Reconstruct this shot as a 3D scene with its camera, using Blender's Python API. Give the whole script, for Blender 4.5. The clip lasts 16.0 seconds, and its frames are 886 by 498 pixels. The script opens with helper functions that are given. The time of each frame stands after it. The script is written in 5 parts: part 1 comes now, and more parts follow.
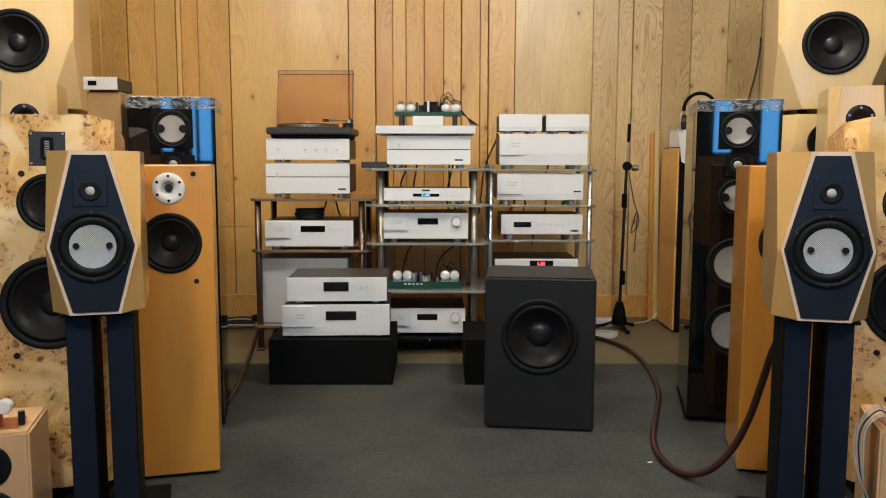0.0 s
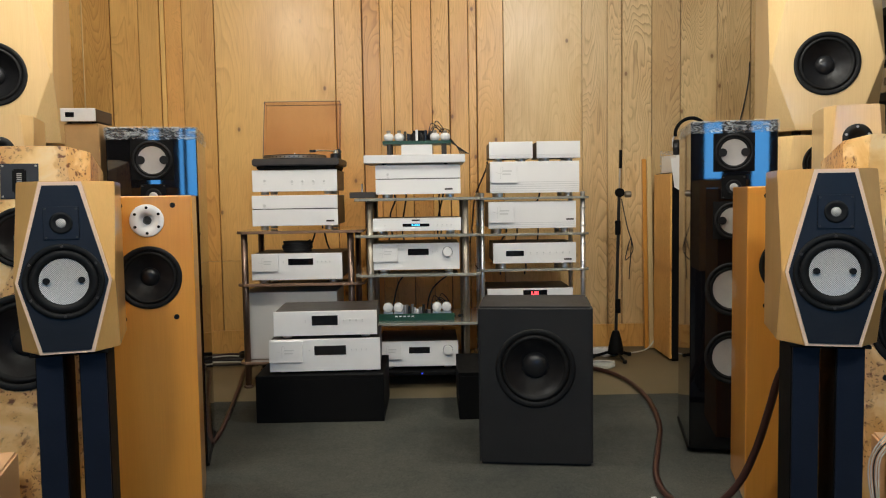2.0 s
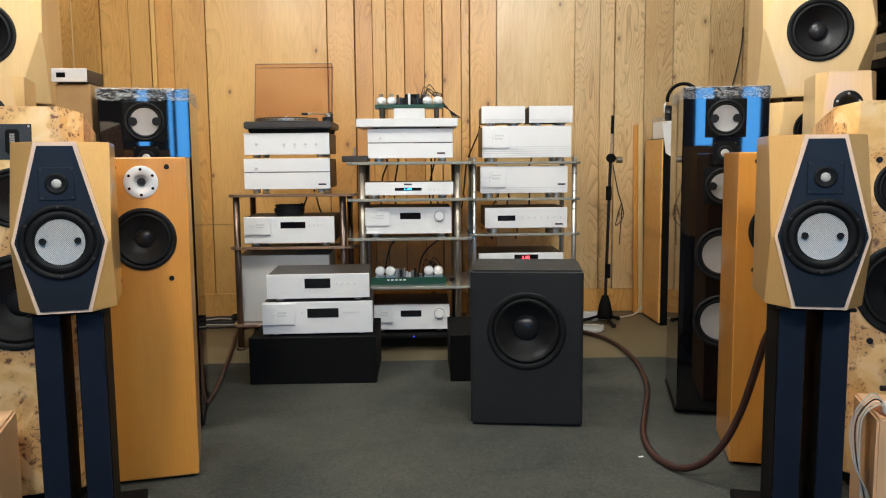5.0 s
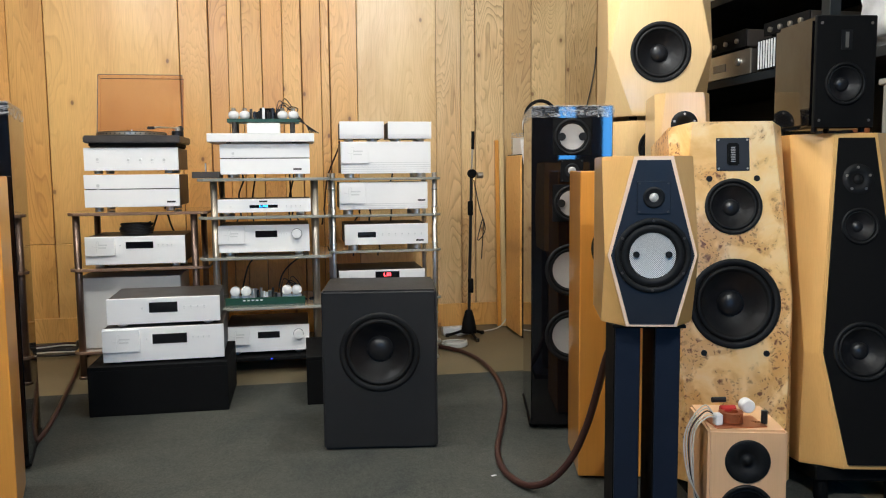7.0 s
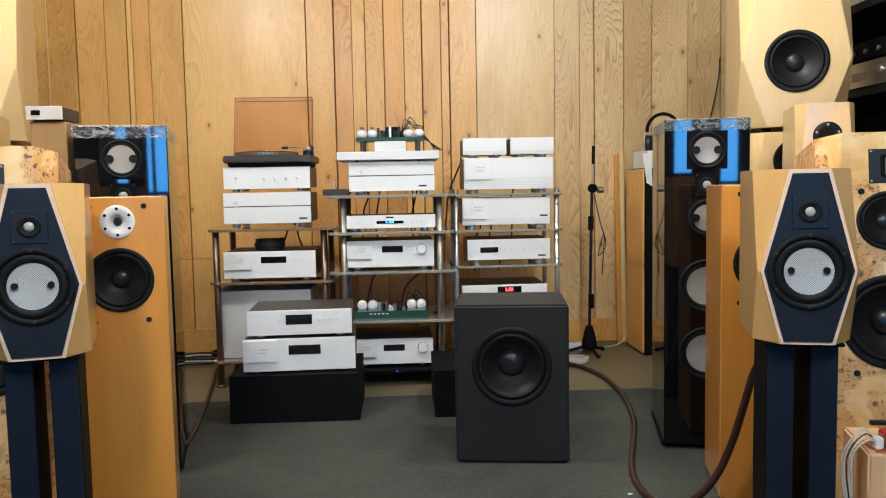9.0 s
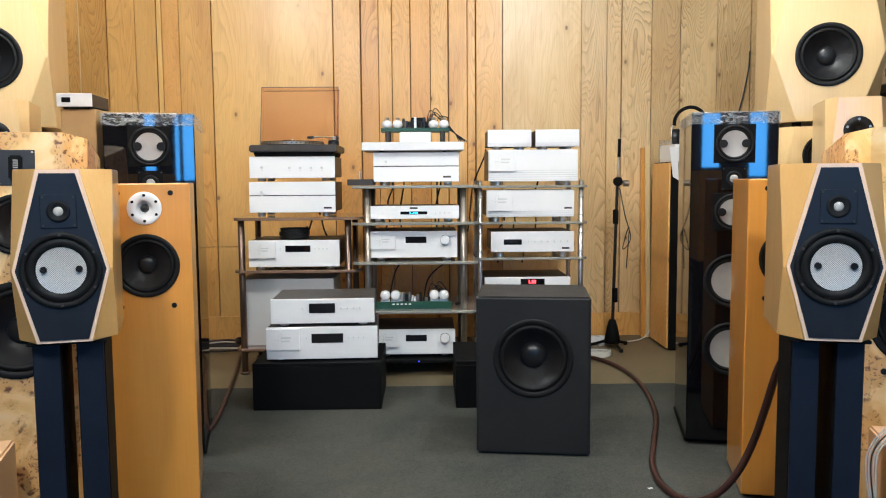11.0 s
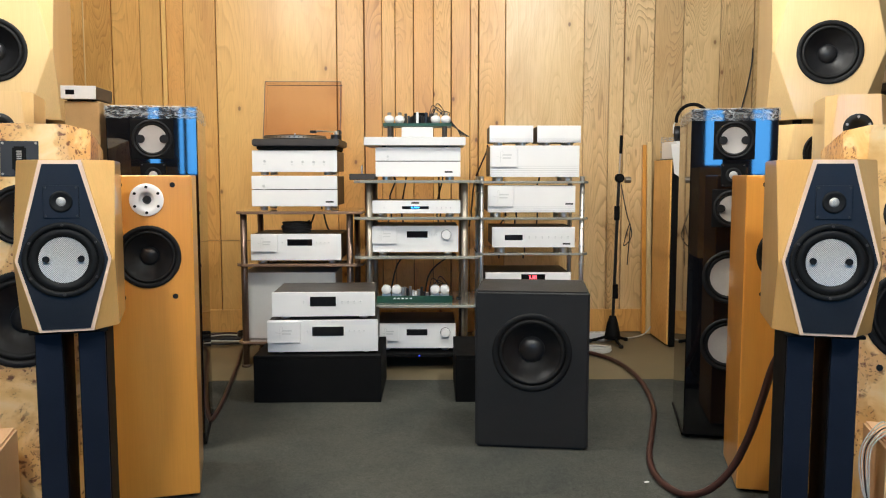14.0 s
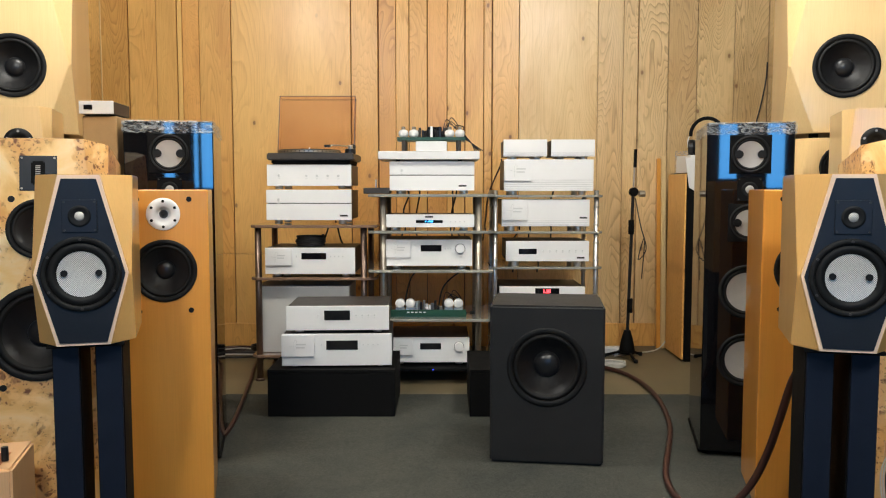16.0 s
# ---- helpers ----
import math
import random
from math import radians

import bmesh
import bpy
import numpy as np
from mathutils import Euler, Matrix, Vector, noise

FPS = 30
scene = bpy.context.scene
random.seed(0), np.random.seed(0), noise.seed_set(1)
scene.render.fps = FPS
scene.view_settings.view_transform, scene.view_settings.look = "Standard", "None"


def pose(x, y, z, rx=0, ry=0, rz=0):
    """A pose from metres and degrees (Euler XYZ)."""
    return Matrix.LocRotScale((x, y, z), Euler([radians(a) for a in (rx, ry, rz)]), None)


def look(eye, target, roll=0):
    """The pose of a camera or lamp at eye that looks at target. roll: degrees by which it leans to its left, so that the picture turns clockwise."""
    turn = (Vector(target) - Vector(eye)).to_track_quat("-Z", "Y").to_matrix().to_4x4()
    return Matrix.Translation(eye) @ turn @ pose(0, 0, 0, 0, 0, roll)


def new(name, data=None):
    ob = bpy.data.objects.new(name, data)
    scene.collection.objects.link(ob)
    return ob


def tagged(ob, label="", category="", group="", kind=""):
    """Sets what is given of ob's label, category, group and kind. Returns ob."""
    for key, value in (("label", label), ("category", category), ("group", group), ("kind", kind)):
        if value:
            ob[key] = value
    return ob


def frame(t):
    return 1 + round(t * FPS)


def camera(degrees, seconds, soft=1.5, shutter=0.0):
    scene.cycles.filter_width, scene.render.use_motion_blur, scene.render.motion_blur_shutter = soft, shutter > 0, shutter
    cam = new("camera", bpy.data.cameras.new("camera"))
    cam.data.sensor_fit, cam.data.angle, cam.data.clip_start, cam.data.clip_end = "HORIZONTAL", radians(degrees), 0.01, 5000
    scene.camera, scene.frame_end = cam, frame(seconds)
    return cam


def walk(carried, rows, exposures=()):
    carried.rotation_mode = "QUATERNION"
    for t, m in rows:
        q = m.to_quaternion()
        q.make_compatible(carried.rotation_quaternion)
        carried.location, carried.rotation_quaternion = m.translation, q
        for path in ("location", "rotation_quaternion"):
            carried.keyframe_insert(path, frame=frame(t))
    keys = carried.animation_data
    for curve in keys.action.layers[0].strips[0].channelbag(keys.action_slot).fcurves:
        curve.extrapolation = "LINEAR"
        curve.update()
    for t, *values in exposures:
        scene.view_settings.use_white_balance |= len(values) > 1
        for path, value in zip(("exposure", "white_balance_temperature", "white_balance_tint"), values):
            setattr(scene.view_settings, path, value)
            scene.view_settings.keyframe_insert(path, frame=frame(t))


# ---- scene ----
cam = camera(58.0, 16.0, soft=1.1)
PATH = [
    (0, (0.434, 0.136, 0.962), (0.44, 2.124, 0.743), 0.1),
    (0.5, (0.435, 0.136, 0.96), (0.44, 2.124, 0.745), 0.1),
    (1, (0.438, 0.138, 0.956), (0.445, 2.127, 0.745), -0.3),
    (1.5, (0.44, 0.177, 0.949), (0.463, 2.17, 0.784), -0.9),
    (2, (0.442, 0.22, 0.942), (0.467, 2.215, 0.805), -0.9),
    (2.5, (0.423, 0.225, 0.932), (0.415, 2.22, 0.784), -0.6),
    (3, (0.409, 0.212, 0.924), (0.379, 2.203, 0.742), -0.4),
    (3.5, (0.425, 0.209, 0.926), (0.416, 2.199, 0.725), -0.7),
    (3.7, (0.433, 0.209, 0.93), (0.459, 2.196, 0.706), -0.6),
    (5.8, (0.429, 0.197, 0.944), (0.49, 2.184, 0.724), -0.8),
    (6, (0.442, 0.198, 0.949), (0.512, 2.186, 0.739), -1.2),
    (6.5, (0.496, 0.232, 0.959), (0.744, 2.206, 0.762), -0.8),
    (7, (0.534, 0.249, 0.957), (0.881, 2.208, 0.76), -0.5),
    (7.5, (0.544, 0.249, 0.956), (0.928, 2.204, 0.777), -0.6),
    (7.8, (0.536, 0.244, 0.952), (0.922, 2.201, 0.795), -0.6),
    (8, (0.537, 0.249, 0.96), (0.913, 2.207, 0.802), -0.6),
    (8.5, (0.482, 0.239, 0.963), (0.754, 2.215, 0.809), -0.9),
    (9, (0.427, 0.234, 0.961), (0.524, 2.226, 0.805), -1.1),
    (9.2, (0.426, 0.243, 0.959), (0.471, 2.236, 0.802), -0.7),
    (11.5, (0.435, 0.23, 0.956), (0.472, 2.222, 0.78), -0.4),
    (12, (0.447, 0.231, 0.956), (0.501, 2.222, 0.781), -0.3),
    (12.5, (0.452, 0.23, 0.956), (0.529, 2.22, 0.778), -0.2),
    (13, (0.445, 0.221, 0.955), (0.518, 2.211, 0.773), 0.0),
    (13.5, (0.436, 0.209, 0.95), (0.481, 2.2, 0.767), 0.1),
    (14, (0.443, 0.214, 0.949), (0.47, 2.206, 0.766), -0.0),
    (14.5, (0.44, 0.213, 0.949), (0.462, 2.205, 0.771), -0.1),
    (15, (0.428, 0.217, 0.951), (0.428, 2.209, 0.775), -0.2),
    (15.5, (0.435, 0.217, 0.95), (0.424, 2.21, 0.779), -0.1),
    (16, (0.434, 0.217, 0.952), (0.431, 2.211, 0.802), -0.0),
]
EXPOSURES = [(0, 0.18, 6450, 10), (1.5, 0.15, 6400, 10), (2.5, 0.08, 6400, 10), (3.5, 0.03, 6350, 10), (6, 0.68, 5950, 10), (6.5, 0.57, 5950, 10), (7.5, 0.52, 5900, 10),
             (8.5, 0.5, 5900, 10), (9, 0.48, 5900, 10), (12, 0.73, 5750, 10), (12.5, 0.54, 5950, 10), (13, 0.46, 6150, 10), (13.5, 0.45, 6200, 10), (14, 0.63, 6150, 10), (14.5, 0.78, 6000, 10),
             (15, 0.73, 5850, 10), (15.5, 0.54, 6100, 10), (16, 0.46, 6300, 10)]
walk(cam, [(t, look(eye, target, roll)) for t, eye, target, roll in PATH], EXPOSURES)

# ---------------------------------------------------------------- light
world = bpy.data.worlds.new("world")
scene.world = world
world.use_nodes = True
wn = world.node_tree.nodes
sky = wn.new("ShaderNodeTexSky")
sky.sky_type, sky.sun_disc, sky.sun_elevation = "NISHITA", False, radians(30)
world.node_tree.links.new(sky.outputs[0], wn["Background"].inputs[0])
wn["Background"].inputs[1].default_value = 0.1


def area(name, m, sx, sy, watts, color):
    d = bpy.data.lights.new(name, "AREA")
    d.shape, d.size, d.size_y, d.energy, d.color = "RECTANGLE", sx, sy, watts, color
    ob = new(name, d)
    ob.matrix_world = m
    return ob


WARM = (1.0, 0.985, 0.92)


def bulb(x, y, z, watts):
    d = bpy.data.lights.new("ceiling_lamp", "POINT")
    d.energy, d.color, d.shadow_soft_size = watts, WARM, 0.12
    new("ceiling_lamp", d).location = (x, y, z)


bulb(-0.35, 0.5, 2.40, 62)
bulb(1.15, 0.5, 2.40, 62)
bulb(-0.72, 2.78, 2.45, 44)
bulb(1.28, 2.80, 2.45, 46)
DAY = (0.06, 0.42, 1.0)
# left, right, sill and head of each window behind the camera
WINDOWS = ((-0.06, 0.05, 1.04, 1.97), (0.215, 0.42, 0.95, 1.97), (0.89, 1.07, 1.04, 1.97), (1.33, 1.50, 0.95, 1.97))
for x0, x1, z0, z1 in WINDOWS:
    area("window_light", pose((x0 + x1) / 2, -2.46, (z0 + z1) / 2, 90), x1 - x0, z1 - z0, 33 * (x1 - x0) * (z1 - z0), DAY)


# ---------------------------------------------------------------- materials
def nodes_of(name):
    m = bpy.data.materials.new(name)
    m.use_nodes = True
    nt = m.node_tree
    return m, nt, nt.nodes, nt.links, nt.nodes["Principled BSDF"]


def coords(nt, scale, shift=True):
    n, l = nt.nodes, nt.links
    tc, mp = n.new("ShaderNodeTexCoord"), n.new("ShaderNodeMapping")
    mp.inputs["Scale"].default_value = scale
    l.new(tc.outputs["Object"], mp.inputs["Vector"])
    if shift:
        oi, mu = n.new("ShaderNodeObjectInfo"), n.new("ShaderNodeMath")
        mu.operation = "MULTIPLY"
        mu.inputs[1].default_value = 37.0
        l.new(oi.outputs["Random"], mu.inputs[0])
        l.new(mu.outputs[0], mp.inputs["Location"])
    return mp.outputs["Vector"]


def noise_tex(nt, vec, scale, detail=4, rough=0.55, dist=0.0):
    t = nt.nodes.new("ShaderNodeTexNoise")
    for k, v in (("Scale", scale), ("Detail", detail), ("Roughness", rough), ("Distortion", dist)):
        t.inputs[k].default_value = v
    nt.links.new(vec, t.inputs["Vector"])
    return t.outputs["Fac"]


def ramp(nt, fac, stops):
    r = nt.nodes.new("ShaderNodeValToRGB")
    e = r.color_ramp.elements
    while len(e) < len(stops):
        e.new(0.5)
    for el, (p, c) in zip(e, stops):
        el.position, el.color = p, (*c, 1) if len(c) == 3 else c
    nt.links.new(fac, r.inputs["Fac"])
    return r.outputs["Color"]


def mix(nt, fac, a, b, mode="MIX"):
    x = nt.nodes.new("ShaderNodeMix")
    x.data_type, x.blend_type = "RGBA", mode
    for sock, v in ((x.inputs[0], fac), (x.inputs[6], a), (x.inputs[7], b)):
        if hasattr(v, "is_output"):
            nt.links.new(v, sock)
        else:
            sock.default_value = v if isinstance(v, (int, float)) else (*v, 1)
    return x.outputs[2]


def math2(nt, op, a, b):
    x = nt.nodes.new("ShaderNodeMath")
    x.operation = op
    for sock, v in zip(x.inputs, (a, b)):
        if hasattr(v, "is_output"):
            nt.links.new(v, sock)
        else:
            sock.default_value = v
    return x.outputs[0]


def bumped(nt, fac, bsdf, strength, dist=0.002):
    b = nt.nodes.new("ShaderNodeBump")
    b.inputs["Strength"].default_value, b.inputs["Distance"].default_value = strength, dist
    nt.links.new(fac, b.inputs["Height"])
    nt.links.new(b.outputs[0], bsdf.inputs["Normal"])


def surface(name, color, rough=0.5, metal=0.0, var=0.12, scale=18.0, fine=220.0, bump=0.08, coat=0.0, spec=0.5, rvar=0.16):
    """A surface with blotches and a fine grain."""
    m, nt, n, l, p = nodes_of(name)
    v = coords(nt, (1, 1, 1))
    big, small = noise_tex(nt, v, scale, 5), noise_tex(nt, v, fine, 3)
    dark = tuple(c * (1 - var) for c in color)
    light = tuple(min(1, c * (1 + var)) for c in color)
    c = ramp(nt, big, [(0.3, dark), (0.7, light)])
    c = mix(nt, 0.25, c, ramp(nt, small, [(0.35, dark), (0.65, light)]))
    l.new(c, p.inputs["Base Color"])
    r = math2(nt, "ADD", math2(nt, "MULTIPLY", big, rvar), rough - rvar / 2)
    l.new(r, p.inputs["Roughness"])
    p.inputs["Metallic"].default_value = metal
    p.inputs["Coat Weight"].default_value = coat
    p.inputs["Coat Roughness"].default_value = 0.06
    p.inputs["Specular IOR Level"].default_value = spec
    if bump:
        bumped(nt, small, p, bump, 0.001)
    return m


def veneer(name, tones, rough=0.35, stretch=(9, 9, 0.9), rings=7.0, strength=0.5, coat=0.3, spread=0.25, pore=0.35, coat_rough=0.18):
    """Wood with long flowing figure along z, fine pores, and a tone of its own for each piece."""
    m, nt, n, l, p = nodes_of(name)
    v = coords(nt, stretch)
    field = noise_tex(nt, v, 0.55, 2.5, 0.45, 0.35)
    band = math2(nt, "FRACT", math2(nt, "MULTIPLY", field, rings), 0)
    fig = ramp(nt, band, [(0.0, tones[0]), (0.55, tones[1]), (0.85, tones[2]), (1.0, tones[0])])
    flat = ramp(nt, noise_tex(nt, coords(nt, (stretch[0] * 0.6, stretch[1] * 0.6, stretch[2] * 0.5)), 1.3, 3), [(0.3, tones[0]), (0.7, tones[1])])
    own = n.new("ShaderNodeObjectInfo")
    weight = math2(nt, "ADD", math2(nt, "MULTIPLY", math2(nt, "FRACT", math2(nt, "MULTIPLY", own.outputs["Random"], 7.3), 0), 1.1 * strength), 0.4 * strength)
    c = mix(nt, weight, flat, fig)
    pores = noise_tex(nt, coords(nt, (320, 320, 7)), 1.0, 3)
    c = mix(nt, pore, c, mix(nt, 1.0, c, ramp(nt, pores, [(0.35, (0.62, 0.55, 0.45)), (0.6, (1, 1, 1))]), "MULTIPLY"))
    oi = n.new("ShaderNodeObjectInfo")
    tone = ramp(nt, oi.outputs["Random"], [(0.0, (1 - spread, 1 - spread * 1.25, 1 - spread * 1.6)), (0.5, (1, 0.98, 0.95)), (1.0, (1.05, 1.05, 1.08))])
    c = mix(nt, 1.0, c, tone, "MULTIPLY")
    l.new(c, p.inputs["Base Color"])
    p.inputs["Roughness"].default_value = rough
    p.inputs["Coat Weight"].default_value = coat
    p.inputs["Coat Roughness"].default_value = coat_rough
    bumped(nt, band, p, 0.06, 0.001)
    return m


def pine(name, light, dark, stretch=(9.0, 9.0, 1.5), spread=0.16, rings=46.0, show=0.62):
    """Varnished softwood: growth rings cut lengthwise, so arches and loops drawn out along z, fine pores, stains and dark knots."""
    m, nt, n, l, p = nodes_of(name)
    v = coords(nt, stretch)
    field = noise_tex(nt, v, 0.5, 3.0, 0.42, 0.5)
    ring = math2(nt, "FRACT", math2(nt, "MULTIPLY", field, rings), 0)
    late = ramp(nt, ring, [(0.0, (0.05,) * 3), (0.62, (0.35,) * 3), (0.88, (1.0,) * 3), (1.0, (0.05,) * 3)])
    fade = ramp(nt, noise_tex(nt, coords(nt, (2.6, 2.6, 0.7)), 1.0, 3), [(0.36, (0.12 * show,) * 3), (0.66, (show,) * 3)])
    c = mix(nt, math2(nt, "MULTIPLY", late, fade), light, dark)
    pores = noise_tex(nt, coords(nt, (300, 300, 6)), 1.0, 3)
    c = mix(nt, 0.3, c, mix(nt, 1.0, c, ramp(nt, pores, [(0.35, (0.66, 0.58, 0.46)), (0.6, (1, 1, 1))]), "MULTIPLY"))
    stain = ramp(nt, noise_tex(nt, coords(nt, (2.4, 2.4, 0.8)), 1.3, 5, 0.6, 0.5), [(0.30, (0.80, 0.68, 0.54)), (0.55, (1, 1, 1)), (0.75, (1.04, 1.05, 1.08))])
    c = mix(nt, 0.75, c, mix(nt, 1.0, c, stain, "MULTIPLY"))
    oi = n.new("ShaderNodeObjectInfo")
    tone = ramp(nt, oi.outputs["Random"], [(0.0, (1 - spread, 1 - spread * 1.3, 1 - spread * 1.7)), (0.5, (1, 0.98, 0.95)), (1.0, (1.04, 1.05, 1.08))])
    c = mix(nt, 1.0, c, tone, "MULTIPLY")
    vo, flat_xz = n.new("ShaderNodeTexVoronoi"), n.new("ShaderNodeMapping")
    vo.voronoi_dimensions = "2D"
    vo.inputs["Scale"].default_value = 1.0
    flat_xz.inputs["Rotation"].default_value = (radians(-90), 0, 0)
    l.new(coords(nt, (4.2, 4.2, 2.6)), flat_xz.inputs["Vector"])
    l.new(flat_xz.outputs[0], vo.inputs["Vector"])
    some = ramp(nt, vo.outputs["Color"], [(0.50, (0, 0, 0)), (0.52, (1, 1, 1))])
    halo = ramp(nt, vo.outputs["Distance"], [(0.03, (1, 1, 1)), (0.13, (0, 0, 0))])
    core = ramp(nt, vo.outputs["Distance"], [(0.022, (1, 1, 1)), (0.042, (0, 0, 0))])
    c = mix(nt, math2(nt, "MULTIPLY", math2(nt, "MULTIPLY", halo, some), 0.5), c, dark)
    c = mix(nt, math2(nt, "MULTIPLY", math2(nt, "MULTIPLY", core, some), 0.8), c, (0.20, 0.075, 0.022))
    l.new(c, p.inputs["Base Color"])
    rough = math2(nt, "ADD", math2(nt, "MULTIPLY", late, 0.12), 0.38)
    l.new(rough, p.inputs["Roughness"])
    p.inputs["Coat Weight"].default_value = 0.3
    p.inputs["Coat Roughness"].default_value = 0.28
    bumped(nt, late, p, 0.12, 0.001)
    return m


def burl_wood(name):
    """Cream veneer with cloudy orange patches, and clusters of uneven brown eyes within them."""
    m, nt, n, l, p = nodes_of(name)
    v = coords(nt, (1, 1, 1))
    base = ramp(nt, noise_tex(nt, v, 4.5, 6, 0.6, 1.4), [(0.30, (0.76, 0.43, 0.125)), (0.47, (0.90, 0.60, 0.245)), (0.70, (0.93, 0.73, 0.43))])
    cloud = noise_tex(nt, v, 6.5, 4, 0.55, 1.0)
    patch = ramp(nt, cloud, [(0.465, (0, 0, 0)), (0.54, (1, 1, 1))])
    c = mix(nt, math2(nt, "MULTIPLY", patch, 0.55), base, (0.60, 0.27, 0.055))
    wobble = n.new("ShaderNodeTexNoise")
    wobble.inputs["Scale"].default_value, wobble.inputs["Detail"].default_value = 28.0, 3.0
    l.new(v, wobble.inputs["Vector"])
    bent = mix(nt, 0.055, v, wobble.outputs["Color"])
    for scale, small, big, deep in ((44.0, 0.19, 0.38, 0.95), (105.0, 0.18, 0.42, 0.85)):
        vo = n.new("ShaderNodeTexVoronoi")
        vo.inputs["Scale"].default_value = scale
        l.new(bent, vo.inputs["Vector"])
        some = ramp(nt, vo.outputs["Color"], [(0.36, (0, 0, 0)), (0.46, (1, 1, 1))])
        eye = ramp(nt, vo.outputs["Distance"], [(small, (1, 1, 1)), (big, (0, 0, 0))])
        where = math2(nt, "MULTIPLY", math2(nt, "MULTIPLY", eye, some), patch)
        c = mix(nt, math2(nt, "MULTIPLY", where, deep), c, (0.17, 0.055, 0.014))
    l.new(c, p.inputs["Base Color"])
    p.inputs["Roughness"].default_value = 0.4
    p.inputs["Coat Weight"].default_value = 0.35
    p.inputs["Coat Roughness"].default_value = 0.1
    return m


def glass(name, color, rough=0.03):
    m, nt, n, l, p = nodes_of(name)
    p.inputs["Base Color"].default_value = (*color, 1)
    p.inputs["Roughness"].default_value = rough
    p.inputs["Transmission Weight"].default_value = 1.0
    p.inputs["IOR"].default_value = 1.45
    return m


def acrylic(name, color):
    """A thin tinted sheet: clear but for its tint and a faint gloss."""
    m, nt, n, l, p = nodes_of(name)
    p.inputs["Base Color"].default_value = (0.25, 0.16, 0.12, 1)
    p.inputs["Roughness"].default_value = 0.35
    tr, mx = n.new("ShaderNodeBsdfTransparent"), n.new("ShaderNodeMixShader")
    tr.inputs[0].default_value = (*color, 1)
    mx.inputs[0].default_value = 0.03
    l.new(tr.outputs[0], mx.inputs[1])
    l.new(p.outputs[0], mx.inputs[2])
    l.new(mx.outputs[0], n["Material Output"].inputs[0])
    return m


def film_wrap(name, color=(0.9, 0.93, 0.95)):
    """Thin creased wrapping film: mostly clear, with shiny folds."""
    m, nt, n, l, p = nodes_of(name)
    p.inputs["Base Color"].default_value = (*color, 1)
    p.inputs["Roughness"].default_value = 0.12
    tr, mx = n.new("ShaderNodeBsdfTransparent"), n.new("ShaderNodeMixShader")
    v = coords(nt, (26, 26, 60))
    f = noise_tex(nt, v, 1.0, 5, 0.7, 2.0)
    l.new(ramp(nt, f, [(0.44, (0.06,) * 3), (0.64, (0.58,) * 3)]), mx.inputs[0])
    l.new(tr.outputs[0], mx.inputs[1])
    l.new(p.outputs[0], mx.inputs[2])
    l.new(mx.outputs[0], n["Material Output"].inputs[0])
    bumped(nt, f, p, 1.0, 0.02)
    return m


def glow(name, color, strength):
    m, nt, n, l, p = nodes_of(name)
    p.inputs["Base Color"].default_value = (*color, 1)
    p.inputs["Emission Color"].default_value = (*color, 1)
    p.inputs["Emission Strength"].default_value = strength
    return m


def mesh_cone(name):
    """Pale woven cone behind a fine hexagonal grille."""
    m, nt, n, l, p = nodes_of(name)
    vo = n.new("ShaderNodeTexVoronoi")
    vo.inputs["Scale"].default_value = 300.0
    vo.inputs["Randomness"].default_value = 0.0
    turn = n.new("ShaderNodeMapping")
    turn.inputs["Rotation"].default_value = (0, radians(45), 0)
    turn.inputs["Scale"].default_value = (1, 0.001, 1)
    l.new(coords(nt, (1, 1, 1), False), turn.inputs["Vector"])
    l.new(turn.outputs[0], vo.inputs["Vector"])
    l.new(ramp(nt, vo.outputs["Distance"], [(0.22, (0.29, 0.28, 0.26)), (0.55, (0.76, 0.735, 0.68))]), p.inputs["Base Color"])
    p.inputs["Roughness"].default_value = 0.4
    p.inputs["Metallic"].default_value = 0.2
    return m


def carpet(name):
    m, nt, n, l, p = nodes_of(name)
    v = coords(nt, (1, 1, 1), False)
    c = ramp(nt, noise_tex(nt, v, 260.0, 4, 0.75), [(0.36, (0.037, 0.040, 0.036)), (0.64, (0.094, 0.097, 0.086))])
    st = ramp(nt, noise_tex(nt, v, 2.3, 7, 0.68, 0.6), [(0.3, (0.66, 0.70, 0.72)), (0.7, (1.2, 1.16, 1.08))])
    c = mix(nt, 1.0, c, st, "MULTIPLY")
    tuft = ramp(nt, noise_tex(nt, v, 75.0, 4, 0.75), [(0.36, (0.70, 0.70, 0.70)), (0.62, (1.22, 1.22, 1.22))])
    c = mix(nt, 0.45, c, mix(nt, 1.0, c, tuft, "MULTIPLY"))
    l.new(c, p.inputs["Base Color"])
    p.inputs["Roughness"].default_value = 0.95
    p.inputs["Specular IOR Level"].default_value = 0.15
    bumped(nt, noise_tex(nt, v, 300.0, 4, 0.7), p, 0.6, 0.004)
    return m


